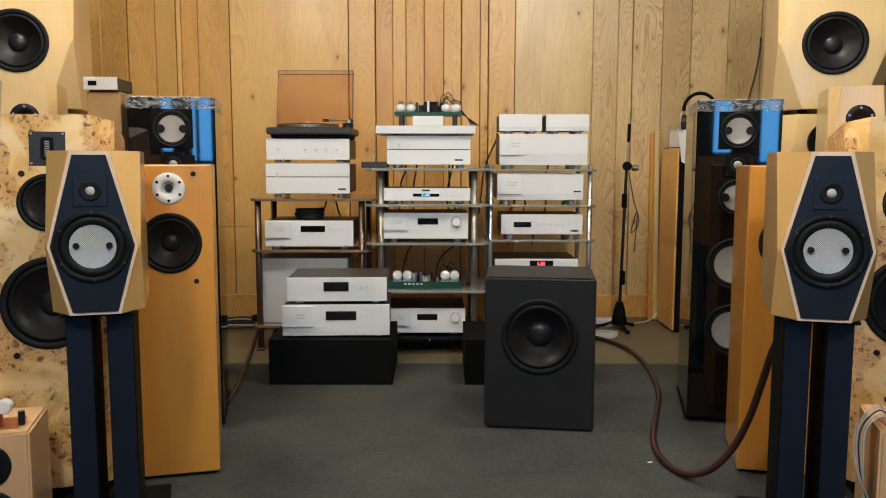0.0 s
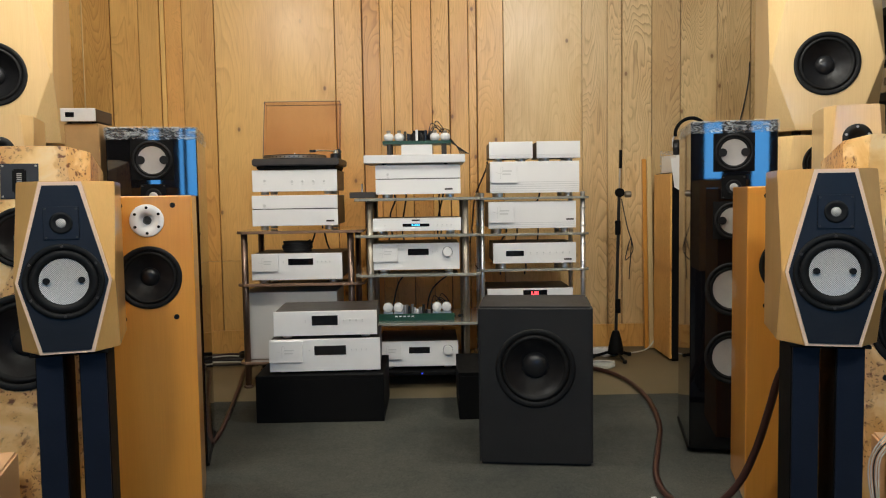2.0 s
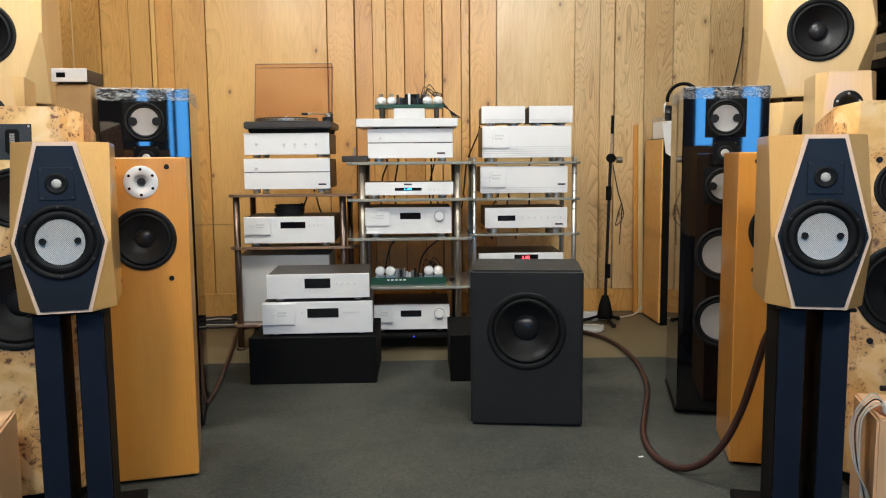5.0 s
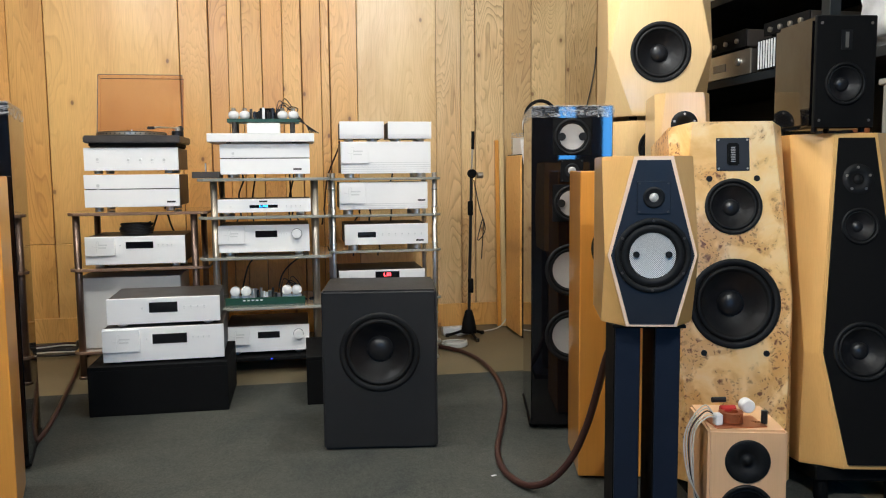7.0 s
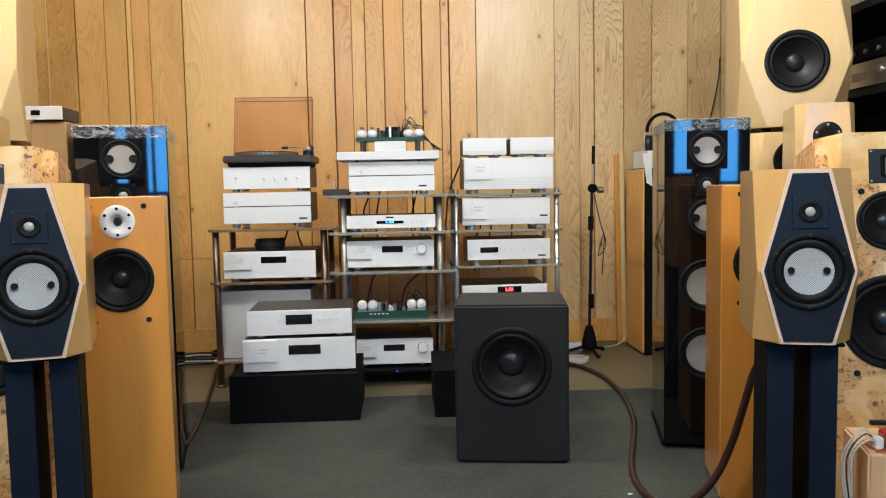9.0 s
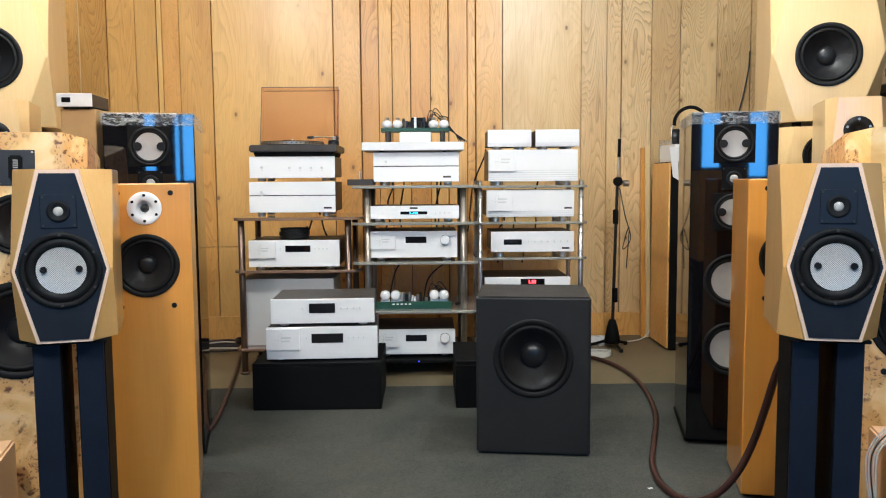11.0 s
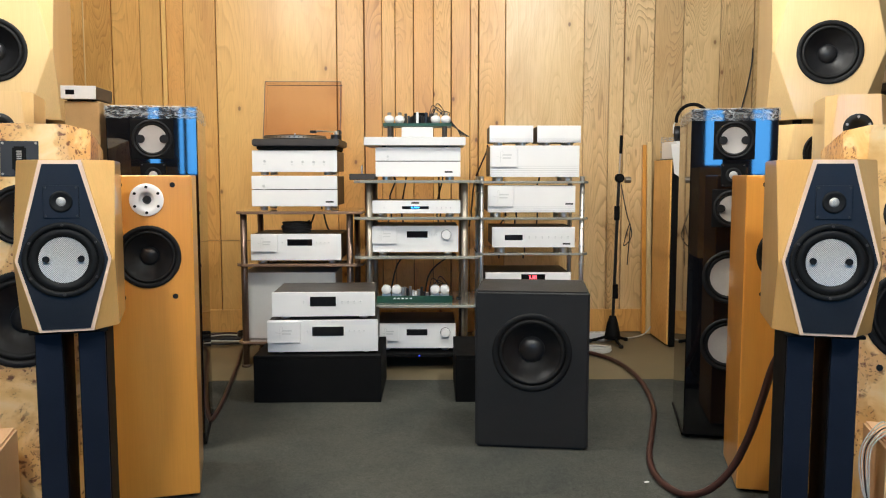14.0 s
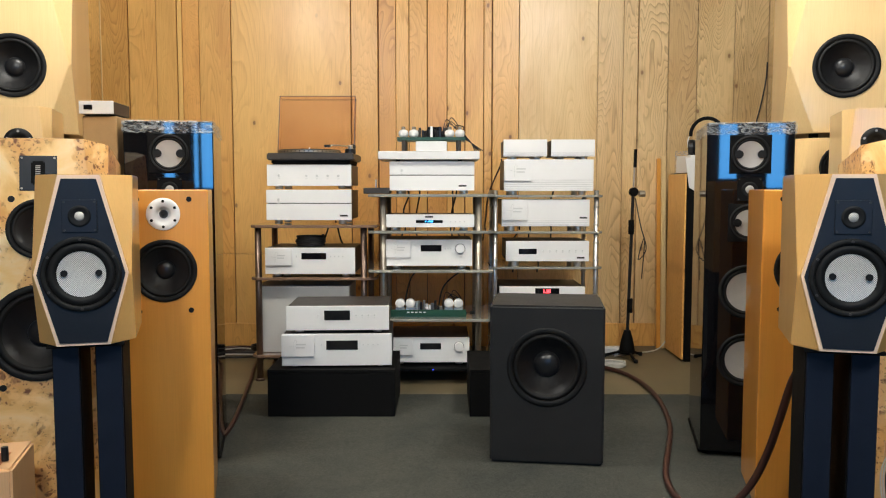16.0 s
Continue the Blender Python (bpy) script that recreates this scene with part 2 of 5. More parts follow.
PINE = pine("pine_boards", (0.88, 0.515, 0.150), (0.50, 0.215, 0.042), spread=0.12)
PINE_WIDE = pine("pine_ply", (0.90, 0.560, 0.180), (0.62, 0.300, 0.070), (6.0, 6.0, 1.3), 0.05, 40.0, 0.5)
PINE_RED = pine("reddish_pine_boards", (0.81, 0.42, 0.108), (0.40, 0.145, 0.027), (9.0, 9.0, 3.2), 0.08, 40.0, 0.85)
PINE_PALE = pine("pale_pine_boards", (0.82, 0.595, 0.295), (0.37, 0.205, 0.075), show=0.85)
PINE_PALE_WIDE = pine("pale_pine_ply", (0.87, 0.630, 0.300), (0.62, 0.38, 0.145), (6.0, 6.0, 1.3), 0.05, 40.0, 0.6)
BACKING = surface("dark_backing", (0.30, 0.155, 0.060), 0.8)
PLASTER = surface("painted_plaster", (0.62, 0.56, 0.46), 0.9, var=0.05)
CARPET = carpet("carpet")
LINO = surface("tan_lino", (0.150, 0.120, 0.066), 0.6, var=0.14, scale=6, fine=160, bump=0.1)
CHERRY = veneer("cherry_veneer", [(0.65, 0.275, 0.040), (0.78, 0.358, 0.064), (0.72, 0.318, 0.052)], 0.3, (7, 7, 0.8), 4.0, 0.35, 0.75, 0.06, 0.12, 0.06)
HONEY = veneer("honey_veneer", [(0.70, 0.40, 0.125), (0.80, 0.50, 0.185), (0.75, 0.45, 0.155)], 0.3, (7, 7, 0.8), 4.0, 0.35, 0.75, 0.06, 0.12, 0.06)
MAPLE = veneer("maple_veneer", [(0.73, 0.50, 0.23), (0.81, 0.60, 0.30), (0.77, 0.55, 0.26)], 0.3, (6, 6, 0.7), 4.0, 0.3, 0.5, 0.06, 0.15, 0.10)
BEECH = veneer("beech_veneer", [(0.68, 0.41, 0.21), (0.76, 0.48, 0.27), (0.72, 0.445, 0.24)], 0.4, (6, 6, 0.7), 4.0, 0.25, 0.2, 0.04, 0.12)
REDWOOD = veneer("red_wood_veneer", [(0.30, 0.085, 0.022), (0.40, 0.125, 0.034), (0.34, 0.10, 0.028)], 0.3, (7, 7, 0.8), 4.0, 0.35, 0.6, 0.05, 0.12, 0.08)
PALE_EDGE = surface("pale_edge_wood", (0.86, 0.62, 0.44), 0.4, var=0.05)
BURL = burl_wood("poplar_burl")
NAVY = surface("navy_baffle_paint", (0.0098, 0.0118, 0.0165), 0.42, var=0.15, bump=0.25, spec=0.4)
NAVY_CLOTH = surface("navy_column_paint", (0.0070, 0.0112, 0.0230), 0.45, var=0.15, bump=0.2, spec=0.3)
MATT_BLACK = surface("matt_black", (0.0045, 0.0045, 0.0045), 0.68, var=0.2, bump=0.2, spec=0.10)
DARK_WALL = surface("dark_back_wall", (0.06, 0.052, 0.045), 0.9, var=0.1)
CHARCOAL = surface("charcoal_vinyl", (0.016, 0.016, 0.016), 0.55, var=0.12, scale=9, fine=500, bump=0.35, spec=0.3)
PIANO = surface("black_lacquer", (0.004, 0.004, 0.005), 0.03, var=0.1, bump=0.0, rvar=0.02, spec=0.6)
RUBBER = surface("black_rubber", (0.007, 0.007, 0.007), 0.55, var=0.15, bump=0.1, spec=0.22)
PAPER_CONE = surface("black_cone", (0.011, 0.011, 0.012), 0.46, var=0.2, scale=60, bump=0.2, spec=0.35)
CAP_BLACK = surface("satin_dust_cap", (0.014, 0.014, 0.015), 0.32, var=0.1, bump=0.0, spec=0.4)
WEAVE = mesh_cone("woven_cone")
PALE_CONE = surface("pale_grey_cone", (0.42, 0.40, 0.37), 0.5, var=0.08)
ALU = surface("silver_anodised", (0.85, 0.84, 0.82), 0.45, 0.05, var=0.03, scale=4, fine=500, bump=0.05)
ALU_ETCH = surface("etched_grey", (0.66, 0.655, 0.64), 0.5, 0.15, var=0.05)
STEEL_DARK = surface("dark_case_steel", (0.05, 0.042, 0.036), 0.45, 0.3, var=0.15, bump=0.15)
CHROME = surface("polished_metal", (0.90, 0.89, 0.87), 0.38, 1.0, var=0.05, bump=0.0)
BRONZE = surface("bronze_tube", (0.20, 0.14, 0.11), 0.36, 0.9, var=0.1, bump=0.0)
PEWTER = surface("pewter_tube", (0.40, 0.36, 0.30), 0.36, 0.9, var=0.1, bump=0.0)
SMOKED = surface("smoked_shelf", (0.24, 0.15, 0.10), 0.10, 0.0, var=0.1, bump=0.0, coat=0.8, rvar=0.04)
GREYGLASS = surface("grey_green_shelf", (0.30, 0.30, 0.26), 0.10, 0.0, var=0.1, bump=0.0, coat=0.8, rvar=0.04)
WHITE = surface("white_plastic", (0.80, 0.79, 0.77), 0.35, var=0.03)
BOARD_WHITE = surface("white_board", (0.62, 0.61, 0.58), 0.5, var=0.05, scale=5)
DISPLAY = surface("display_window", (0.006, 0.006, 0.008), 0.08, var=0.1, bump=0.0, coat=0.6, rvar=0.04)
GREEN_PCB = surface("green_circuit_board", (0.008, 0.055, 0.030), 0.4, var=0.25, scale=90)
COPPER = surface("copper_winding", (0.55, 0.20, 0.09), 0.3, 0.8, var=0.15)
RED = surface("red_film", (0.45, 0.03, 0.025), 0.3, var=0.1)
HOSE = surface("dark_red_hose", (0.040, 0.013, 0.009), 0.45, var=0.25, bump=0.3)
CABLE = surface("black_cable", (0.015, 0.014, 0.014), 0.5, var=0.2)
WHITE_CABLE = surface("white_cable", (0.62, 0.60, 0.54), 0.5, var=0.08)
TINTED = acrylic("tinted_acrylic", (0.925, 0.82, 0.765))
WRAP = film_wrap("wrapping_film")
SHEET = surface("translucent_plastic_sheet", (0.64, 0.66, 0.68), 0.22, var=0.25, scale=14, bump=0.3)
KRAFT = surface("cardboard", (0.40, 0.25, 0.105), 0.7, var=0.1)
SHELF_DARK = surface("dark_shelf_paint", (0.008, 0.011, 0.013), 0.5, var=0.2, spec=0.25)
GREY_BIN = surface("grey_plastic_bin", (0.26, 0.25, 0.22), 0.4, var=0.1)
BLUE_LED = glow("blue_display_light", (0.05, 0.45, 1.0), 3.0)
BLUE_PILOT = glow("blue_pilot_light", (0.04, 0.08, 1.0), 0.8)
RED_LED = glow("red_display_light", (1.0, 0.05, 0.06), 3.0)


# ---------------------------------------------------------------- builders
def thing(name, label, category, m=None, group="", kind=""):
    ob = new(name)
    ob.empty_display_size = 0.1
    ob.matrix_world = m or Matrix()
    return tagged(ob, label, category, group, kind)


def part(name, bm, material, parent=None, label="", smooth=False):
    me = bpy.data.meshes.new(name)
    bmesh.ops.recalc_face_normals(bm, faces=bm.faces)
    bm.to_mesh(me)
    bm.free()
    me.materials.append(material)
    if smooth:
        for f in me.polygons:
            f.use_smooth = True
    ob = new(name, me)
    if parent is not None:
        ob.parent = parent
    if label:
        ob["label"] = label
    return ob


def add_box(bm, x0, x1, y0, y1, z0, z1):
    vs = [bm.verts.new((x, y, z)) for x in (x0, x1) for y in (y0, y1) for z in (z0, z1)]
    for f in ((0, 1, 3, 2), (4, 6, 7, 5), (0, 4, 5, 1), (2, 3, 7, 6), (0, 2, 6, 4), (1, 5, 7, 3)):
        bm.faces.new([vs[i] for i in f])
    return bm


def box(x0, x1, y0, y1, z0, z1, bev=0.0015, seg=1):
    bm = add_box(bmesh.new(), x0, x1, y0, y1, z0, z1)
    if bev:
        bmesh.ops.bevel(bm, geom=list(bm.edges), offset=bev, segments=seg, affect="EDGES")
    return bm


def prism(points, y0, y1, bev=0.0):
    """A flat outline in x and z, given a thickness in y."""
    bm = bmesh.new()
    a = [bm.verts.new((x, y0, z)) for x, z in points]
    b = [bm.verts.new((x, y1, z)) for x, z in points]
    bm.faces.new(a)
    bm.faces.new(b[::-1])
    for i in range(len(a)):
        j = (i + 1) % len(a)
        bm.faces.new((a[i], b[i], b[j], a[j]))
    if bev:
        bmesh.ops.bevel(bm, geom=list(bm.edges), offset=bev, segments=1, affect="EDGES")
    return bm


def lathe(profile, at=(0, 0, 0), axis="y", seg=40, bm=None, closed=False):
    """Turns (radius, along) pairs about an axis through the point at."""
    bm = bm or bmesh.new()
    rings = []
    for r, a in profile:
        ring = []
        for i in range(seg if r > 1e-6 else 1):
            c, s = r * math.cos(2 * math.pi * i / seg), r * math.sin(2 * math.pi * i / seg)
            o = (c, a, s) if axis == "y" else (c, s, a) if axis == "z" else (a, c, s)
            ring.append(bm.verts.new((at[0] + o[0], at[1] + o[1], at[2] + o[2])))
        rings.append(ring)
    pairs = list(zip(rings, rings[1:])) + ([(rings[-1], rings[0])] if closed else [])
    for p, q in pairs:
        for i in range(seg):
            j = (i + 1) % seg
            if len(p) == 1 and len(q) == 1:
                continue
            if len(p) == 1:
                bm.faces.new((p[0], q[i], q[j]))
            elif len(q) == 1:
                bm.faces.new((p[i], p[j], q[0]))
            else:
                bm.faces.new((p[i], p[j], q[j], q[i]))
    return bm


def cyl(r, a0, a1, at=(0, 0, 0), axis="y", seg=24, bm=None, bev=0.0):
    b = min(bev, r * 0.4)
    prof = [(0, a0), (r - b, a0), (r, a0 + b), (r, a1 - b), (r - b, a1), (0, a1)] if b else [(0, a0), (r, a0), (r, a1), (0, a1)]
    return lathe(prof, at, axis, seg, bm)


def tube(points, r, seg=8, bm=None, steps=6):
    """A round cable through the points, smoothly."""
    P = [Vector(p) for p in points]
    P = [P[0] * 2 - P[1]] + P + [P[-1] * 2 - P[-2]]
    line = []
    for i in range(1, len(P) - 2):
        for k in range(steps):
            t = k / steps
            a, b, c, d = P[i - 1], P[i], P[i + 1], P[i + 2]
            line.append(0.5 * (2 * b + (c - a) * t + (2 * a - 5 * b + 4 * c - d) * t * t + (3 * b - a - 3 * c + d) * t ** 3))
    line.append(P[-2])
    bm = bm or bmesh.new()
    rings = []
    for i, p in enumerate(line):
        way = (line[min(i + 1, len(line) - 1)] - line[max(i - 1, 0)]).normalized()
        side = way.cross(Vector((0.31, 0.17, 0.93))).normalized()
        up = side.cross(way)
        rings.append([bm.verts.new(p + r * (math.cos(2 * math.pi * k / seg) * side + math.sin(2 * math.pi * k / seg) * up)) for k in range(seg)])
    for a, b in zip(rings, rings[1:]):
        for k in range(seg):
            bm.faces.new((a[k], a[(k + 1) % seg], b[(k + 1) % seg], b[k]))
    bm.faces.new(rings[0])
    bm.faces.new(rings[-1][::-1])
    return bm


def cut(bm, holes):
    """Takes round holes (x, z, radius, depth) out of the front at y = 0."""
    bmesh.ops.recalc_face_normals(bm, faces=bm.faces)
    tool = bmesh.new()
    for x, z, r, d in holes:
        cyl(r, -0.06, d, (x, 0, z), "y", 40, tool)
    bmesh.ops.recalc_face_normals(tool, faces=tool.faces)
    ma, mb = bpy.data.meshes.new("body"), bpy.data.meshes.new("tool")
    bm.to_mesh(ma), tool.to_mesh(mb)
    tool.free()
    oa, ob = new("body", ma), new("tool", mb)
    md = oa.modifiers.new("cut", "BOOLEAN")
    md.operation, md.solver, md.object = "DIFFERENCE", "EXACT", ob
    got = bpy.data.meshes.new_from_object(oa.evaluated_get(bpy.context.evaluated_depsgraph_get()))
    out = bmesh.new()
    out.from_mesh(got)
    for o in (oa, ob):
        bpy.data.objects.remove(o)
    for me in (ma, mb, got):
        bpy.data.meshes.remove(me)
    bm.free()
    return out


def faceted(w, H, D, t, m, b, zm, d, z0=0.0, bev=0.002, slope=0.0):
    """A cabinet whose front is a long hexagon (half widths t, m, b at top, middle, bottom) with slanted cheeks back to sides at half width w; slope raises the top towards the back."""
    bm = bmesh.new()
    e = d * (w - m) / (w - t)
    eb = d * (w - b) / (w - t)
    V = {}
    for s in (-1, 1):
        for k, p in (("ft", (t, 0, H)), ("fm", (m, 0, zm)), ("fb", (b, 0, z0)), ("st", (w, d, H)), ("sm", (w, e, zm)), ("sb", (w, eb, z0)), ("bt", (w * 0.94, D, H)), ("bb", (w * 0.94, D, z0))):
            V[k, s] = bm.verts.new((s * p[0], p[1], p[2] + (slope * p[1] if k[1] == "t" else 0)))
    bm.faces.new([V["ft", -1], V["ft", 1], V["fm", 1], V["fb", 1], V["fb", -1], V["fm", -1]])
    bm.faces.new([V["bt", -1], V["bt", 1], V["bb", 1], V["bb", -1]])
    bm.faces.new([V["ft", -1], V["ft", 1], V["st", 1], V["bt", 1], V["bt", -1], V["st", -1]])
    bm.faces.new([V["fb", -1], V["fb", 1], V["sb", 1], V["bb", 1], V["bb", -1], V["sb", -1]])
    for s in (-1, 1):
        bm.faces.new([V["ft", s], V["fm", s], V["sm", s], V["st", s]])
        bm.faces.new([V["fm", s], V["fb", s], V["sb", s], V["sm", s]])
        bm.faces.new([V["st", s], V["sm", s], V["sb", s], V["bb", s], V["bt", s]])
    bmesh.ops.recalc_face_normals(bm, faces=bm.faces)
    bmesh.ops.bevel(bm, geom=list(bm.edges), offset=bev, segments=2, affect="EDGES")
    return bm


def driver(parent, x, z, R, y=0.0, cone=PAPER_CONE, cap=CAP_BLACK, frame_mat=RUBBER, depth=0.35, cap_r=0.3, flat=False, screws=0, plugs=False, inner=0.72):
    """A loudspeaker driver: frame, roll surround, cone and cap, facing -y; its hole has 0.88 of its radius."""
    p = (x, y, z)
    fr = part("frame", lathe([(R, 0.001), (R, -0.004), (R * 0.97, -0.006), (R * 0.87, -0.006), (R * 0.85, -0.002), (R * 0.85, 0.012)], p), frame_mat, parent, "black driver frame", True)
    roll = [(R * (0.86 - (0.86 - inner + 0.01) * k / 8), 0.001 - 0.05 * R * math.sin(math.pi * k / 8)) for k in range(9)]
    part("surround", lathe(roll, p), RUBBER, parent, "black rubber surround", True)
    if flat:
        part("cone", lathe([(R * inner, 0.002), (R * inner * 0.83, 0.003), (R * 0.3, 0.0045), (0, 0.005)], p), cone, parent, "pale flat cone", True)
    else:
        deep = R * depth
        part("cone", lathe([(R * inner, 0.001), (R * 0.6, deep * 0.35), (R * 0.45, deep * 0.75), (R * cap_r * 0.9, deep)], p), cone, parent, "", True)
        c = R * cap_r
        part("dust_cap", lathe([(c, deep * 0.97)] + [(c * math.cos(math.pi / 2 * k / 6), deep * 0.97 - c * 0.55 * math.sin(math.pi / 2 * k / 6)) for k in range(1, 7)], p, seg=32), cap, parent, "", True)
    if plugs:
        for s in (-1, 1):
            part("plug", cyl(R * 0.085, -0.002, 0.006, (x + s * R * inner * 0.69, y, z + 0.002), seg=16), RUBBER, parent)
    for k in range(screws):
        a = math.pi / 2 + 2 * math.pi * k / screws
        part("screw", cyl(0.0032, -0.0075, -0.004, (x + R * 0.925 * math.cos(a), y, z + R * 0.925 * math.sin(a)), seg=10), STEEL_DARK, parent)
    return fr


def tweeter_plate(parent, x, z, s, y, dome=0.0105, mat=NAVY, mesh=True):
    """A square plate with screws and a small dome in a shallow horn."""
    part("tweeter_plate", box(x - s, x + s, y - 0.003, y + 0.002, z - s, z + s, 0.001), mat, parent, "dark square tweeter plate")
    part("tweeter_horn", lathe([(s * 0.66, -0.0032), (s * 0.62, -0.006), (s * 0.5, -0.005), (dome, -0.0035)], (x, y, z), seg=32), RUBBER, parent, "", True)
    part("dome", lathe([(dome, -0.0035), (dome * 0.85, -0.0055), (dome * 0.45, -0.0068), (0, -0.0072)], (x, y, z), seg=24), WEAVE if mesh else PALE_CONE, parent, "silver mesh dome", True)
    for sx in (-1, 1):
        for sz in (-1, 1):
            part("screw", cyl(0.0026, -0.0042, -0.003, (x + sx * s * 0.86, y, z + sz * s * 0.86), seg=10), STEEL_DARK, parent)


# ---------------------------------------------------------------- setting
XW, XE, YS, YN, ZC = -2.6, 3.4, -2.4, 5.03, 2.6
tagged(part("floor", box(XW, XE, YS, YN + 0.1, -0.1, 0.0, 0), LINO), "tan linoleum floor, worn, bare along the wall", "floor", kind="structure")
tagged(part("carpet", box(-1.9, 2.12, YS, 3.855, 0.0005, 0.005, 0.002), CARPET), "dark grey-green short-pile carpet on the floor", "carpet", kind="structure")
tagged(part("ceiling", box(XW, XE, YS, YN + 0.1, ZC, ZC + 0.1, 0), PLASTER), "pale plaster ceiling", "ceiling", kind="structure")
tagged(part("wall_west", box(XW - 0.1, XW, YS, YN + 0.1, -0.1, ZC + 0.1, 0), DARK_WALL), "dark painted side wall", "wall", kind="structure")
tagged(part("wall_east", box(XE, XE + 0.1, YS, YN + 0.1, -0.1, ZC + 0.1, 0), DARK_WALL), "dark painted side wall behind the shelving", "wall", kind="structure")
bm = bmesh.new()
xs = [XW] + [v for w in WINDOWS for v in w[:2]] + [XE]
for k in range(0, len(xs), 2):
    add_box(bm, xs[k], xs[k + 1], YS - 0.15, YS, -0.1, ZC + 0.1)
for a, b, z0, z1 in WINDOWS:
    add_box(bm, a, b, YS - 0.15, YS, -0.1, z0)
    add_box(bm, a, b, YS - 0.15, YS, z1, ZC + 0.1)
tagged(part("wall_south", bm, DARK_WALL), "dark painted wall with four narrow window openings", "wall", kind="structure")

for k, (a, b, z0, z1) in enumerate(WINDOWS):
    win = thing("window_%d" % (k + 1), "narrow window with a dark painted frame", "window", kind="structure")
    for x0, x1, u, v in ((a, a + 0.008, z0, z1), (b - 0.008, b, z0, z1), (a + 0.008, b - 0.008, z0, z0 + 0.012), (a + 0.008, b - 0.008, z1 - 0.012, z1)):
        part("window_frame", box(x0, x1, YS - 0.05, YS - 0.02, u, v, 0), DARK_WALL, win)
    if k == 1:
        part("mullion", box(0.263, 0.293, YS - 0.05, YS - 0.02, z0 + 0.012, z1 - 0.012, 0), DARK_WALL, win)

wall = thing("wall_north", "wall of vertical knotty pine boards of mixed widths", "wall", kind="structure")
part("backing", box(XW, XE, YN + 0.025, YN + 0.1, -0.1, ZC + 0.1, 0), BACKING, wall)
# right edge of each board, its wood and the width of the open joint after it
BOARDS = ((-2.38, PINE, 2), (-2.2, PINE, 3), (-1.98, PINE, 2), (-1.719, PINE, 4), (-1.602, PINE, 2), (-1.437, PINE, 8), (-1.273, PINE, 3), (-1.148, PINE, 7), (-1.12, PINE_WIDE, 2),
          (-1.02, PINE_RED, 3), (-0.828, PINE, 7), (-0.118, PINE_WIDE, 6), (0.045, PINE, 9), (0.147, PINE_RED, 2), (0.226, PINE, 4), (0.335, PINE, 5), (0.452, PINE_RED, 3), (0.560, PINE, 8),
          (0.67, PINE, 3), (0.722, PINE, 8), (0.880, PINE, 4), (1.347, PINE_PALE_WIDE, 2), (1.499, PINE_PALE, 2), (1.588, PINE_PALE, 6), (1.765, PINE_PALE, 3), (1.938, PINE_PALE, 5), (2.158, PINE_PALE, 3),
          (2.36, PINE_PALE, 6), (2.56, PINE_PALE, 3), (2.75, PINE_PALE, 3), (2.92, PINE_PALE, 4), (3.12, PINE_PALE, 3), (3.4, PINE_PALE, 2))
rng = random.Random(4)
a = XW
for b, mat, gap in BOARDS:
    wide = b - a > 0.4
    off = 0.002 if wide else rng.choice((0.0, 0.0, 0.004, 0.008))
    rows = ((0.0, 0.5585), (0.5605, ZC)) if -1.13 < a < -0.2 else ((0.0, ZC),)
    for z0, z1 in rows:
        part("board", box(a + 0.0008, b - 0.0008 * gap, YN + off, YN + 0.03, z0, z1, 0.002), mat, wall)
    a = b
# thin pale strip over the joint at x = -1.602
part("bead", box(-1.6055, -1.5985, YN - 0.004, YN + 0.002, 0.12, ZC, 0.001), MAPLE, wall, "thin pale strip over the joint between two boards")
base = thing("baseboard", "plain pine skirting board along the wall", "skirting board", kind="structure")
for a, b in ((-2.6, -0.7), (-0.7, 1.2), (1.2, 3.4)):
    part("board", box(a + 0.001, b - 0.001, YN - 0.016, YN - 0.001, 0.0, 0.140, 0.003), PINE, base)


# ---------------------------------------------------------------- loudspeakers
def stand_speaker(m, group):
    sp = thing("standmount_speaker", "faceted honey-veneered standmount loudspeaker with dark navy baffle on a two-column stand", "loudspeaker", m, group)
    zm, H, w = 0.167, 0.395, 0.107
    zw = 0.167
    bm = faceted(w, H, 0.30, 0.0445, 0.102, 0.0585, zm, 0.085)
    part("cabinet", cut(bm, [(0, zw, 0.077, 0.06)]), HONEY, sp)
    hexa = lambda g: [(-0.0445 + g, H - g * 1.3), (0.0445 - g, H - g * 1.3), (0.102 - g, zm), (0.0585 - g, g), (-0.0585 + g, g), (-0.102 + g, zm)]
    part("pale_edging", cut(prism(hexa(0.001), -0.004, 0.001), [(0, zw, 0.077, 0.06)]), PALE_EDGE, sp, "pale bare-wood edging round the baffle")
    baf = part("baffle", cut(prism(hexa(0.0075), -0.0065, -0.003), [(0, zw, 0.077, 0.06)]), NAVY, sp, "dark navy painted baffle")
    tweeter_plate(sp, 0, 0.300, 0.0375, -0.0065)
    driver(sp, 0, zw, 0.0865, -0.007, WEAVE, flat=True, screws=6, plugs=True, inner=0.62)
    return sp


def speaker_stand(m, group):
    st = thing("speaker_stand", "dark navy speaker stand with two square columns", "speaker stand", m, group)
    part("top_plate", box(-0.085, 0.085, 0.02, 0.25, 0.582, 0.590), MATT_BLACK, st)
    part("base_plate", box(-0.14, 0.14, 0.0, 0.30, 0.006, 0.03, 0.004), MATT_BLACK, st)
    for x in (-0.047, 0.047):
        col = part("column", box(x - 0.031, x + 0.031, 0.045, 0.205, 0.03, 0.582, 0.003), MATT_BLACK, st)
        part("column_face", box(x - 0.0285, x + 0.0285, 0.039, 0.046, 0.031, 0.581, 0.001), NAVY_CLOTH, col, "navy front panel of the column")
    return st


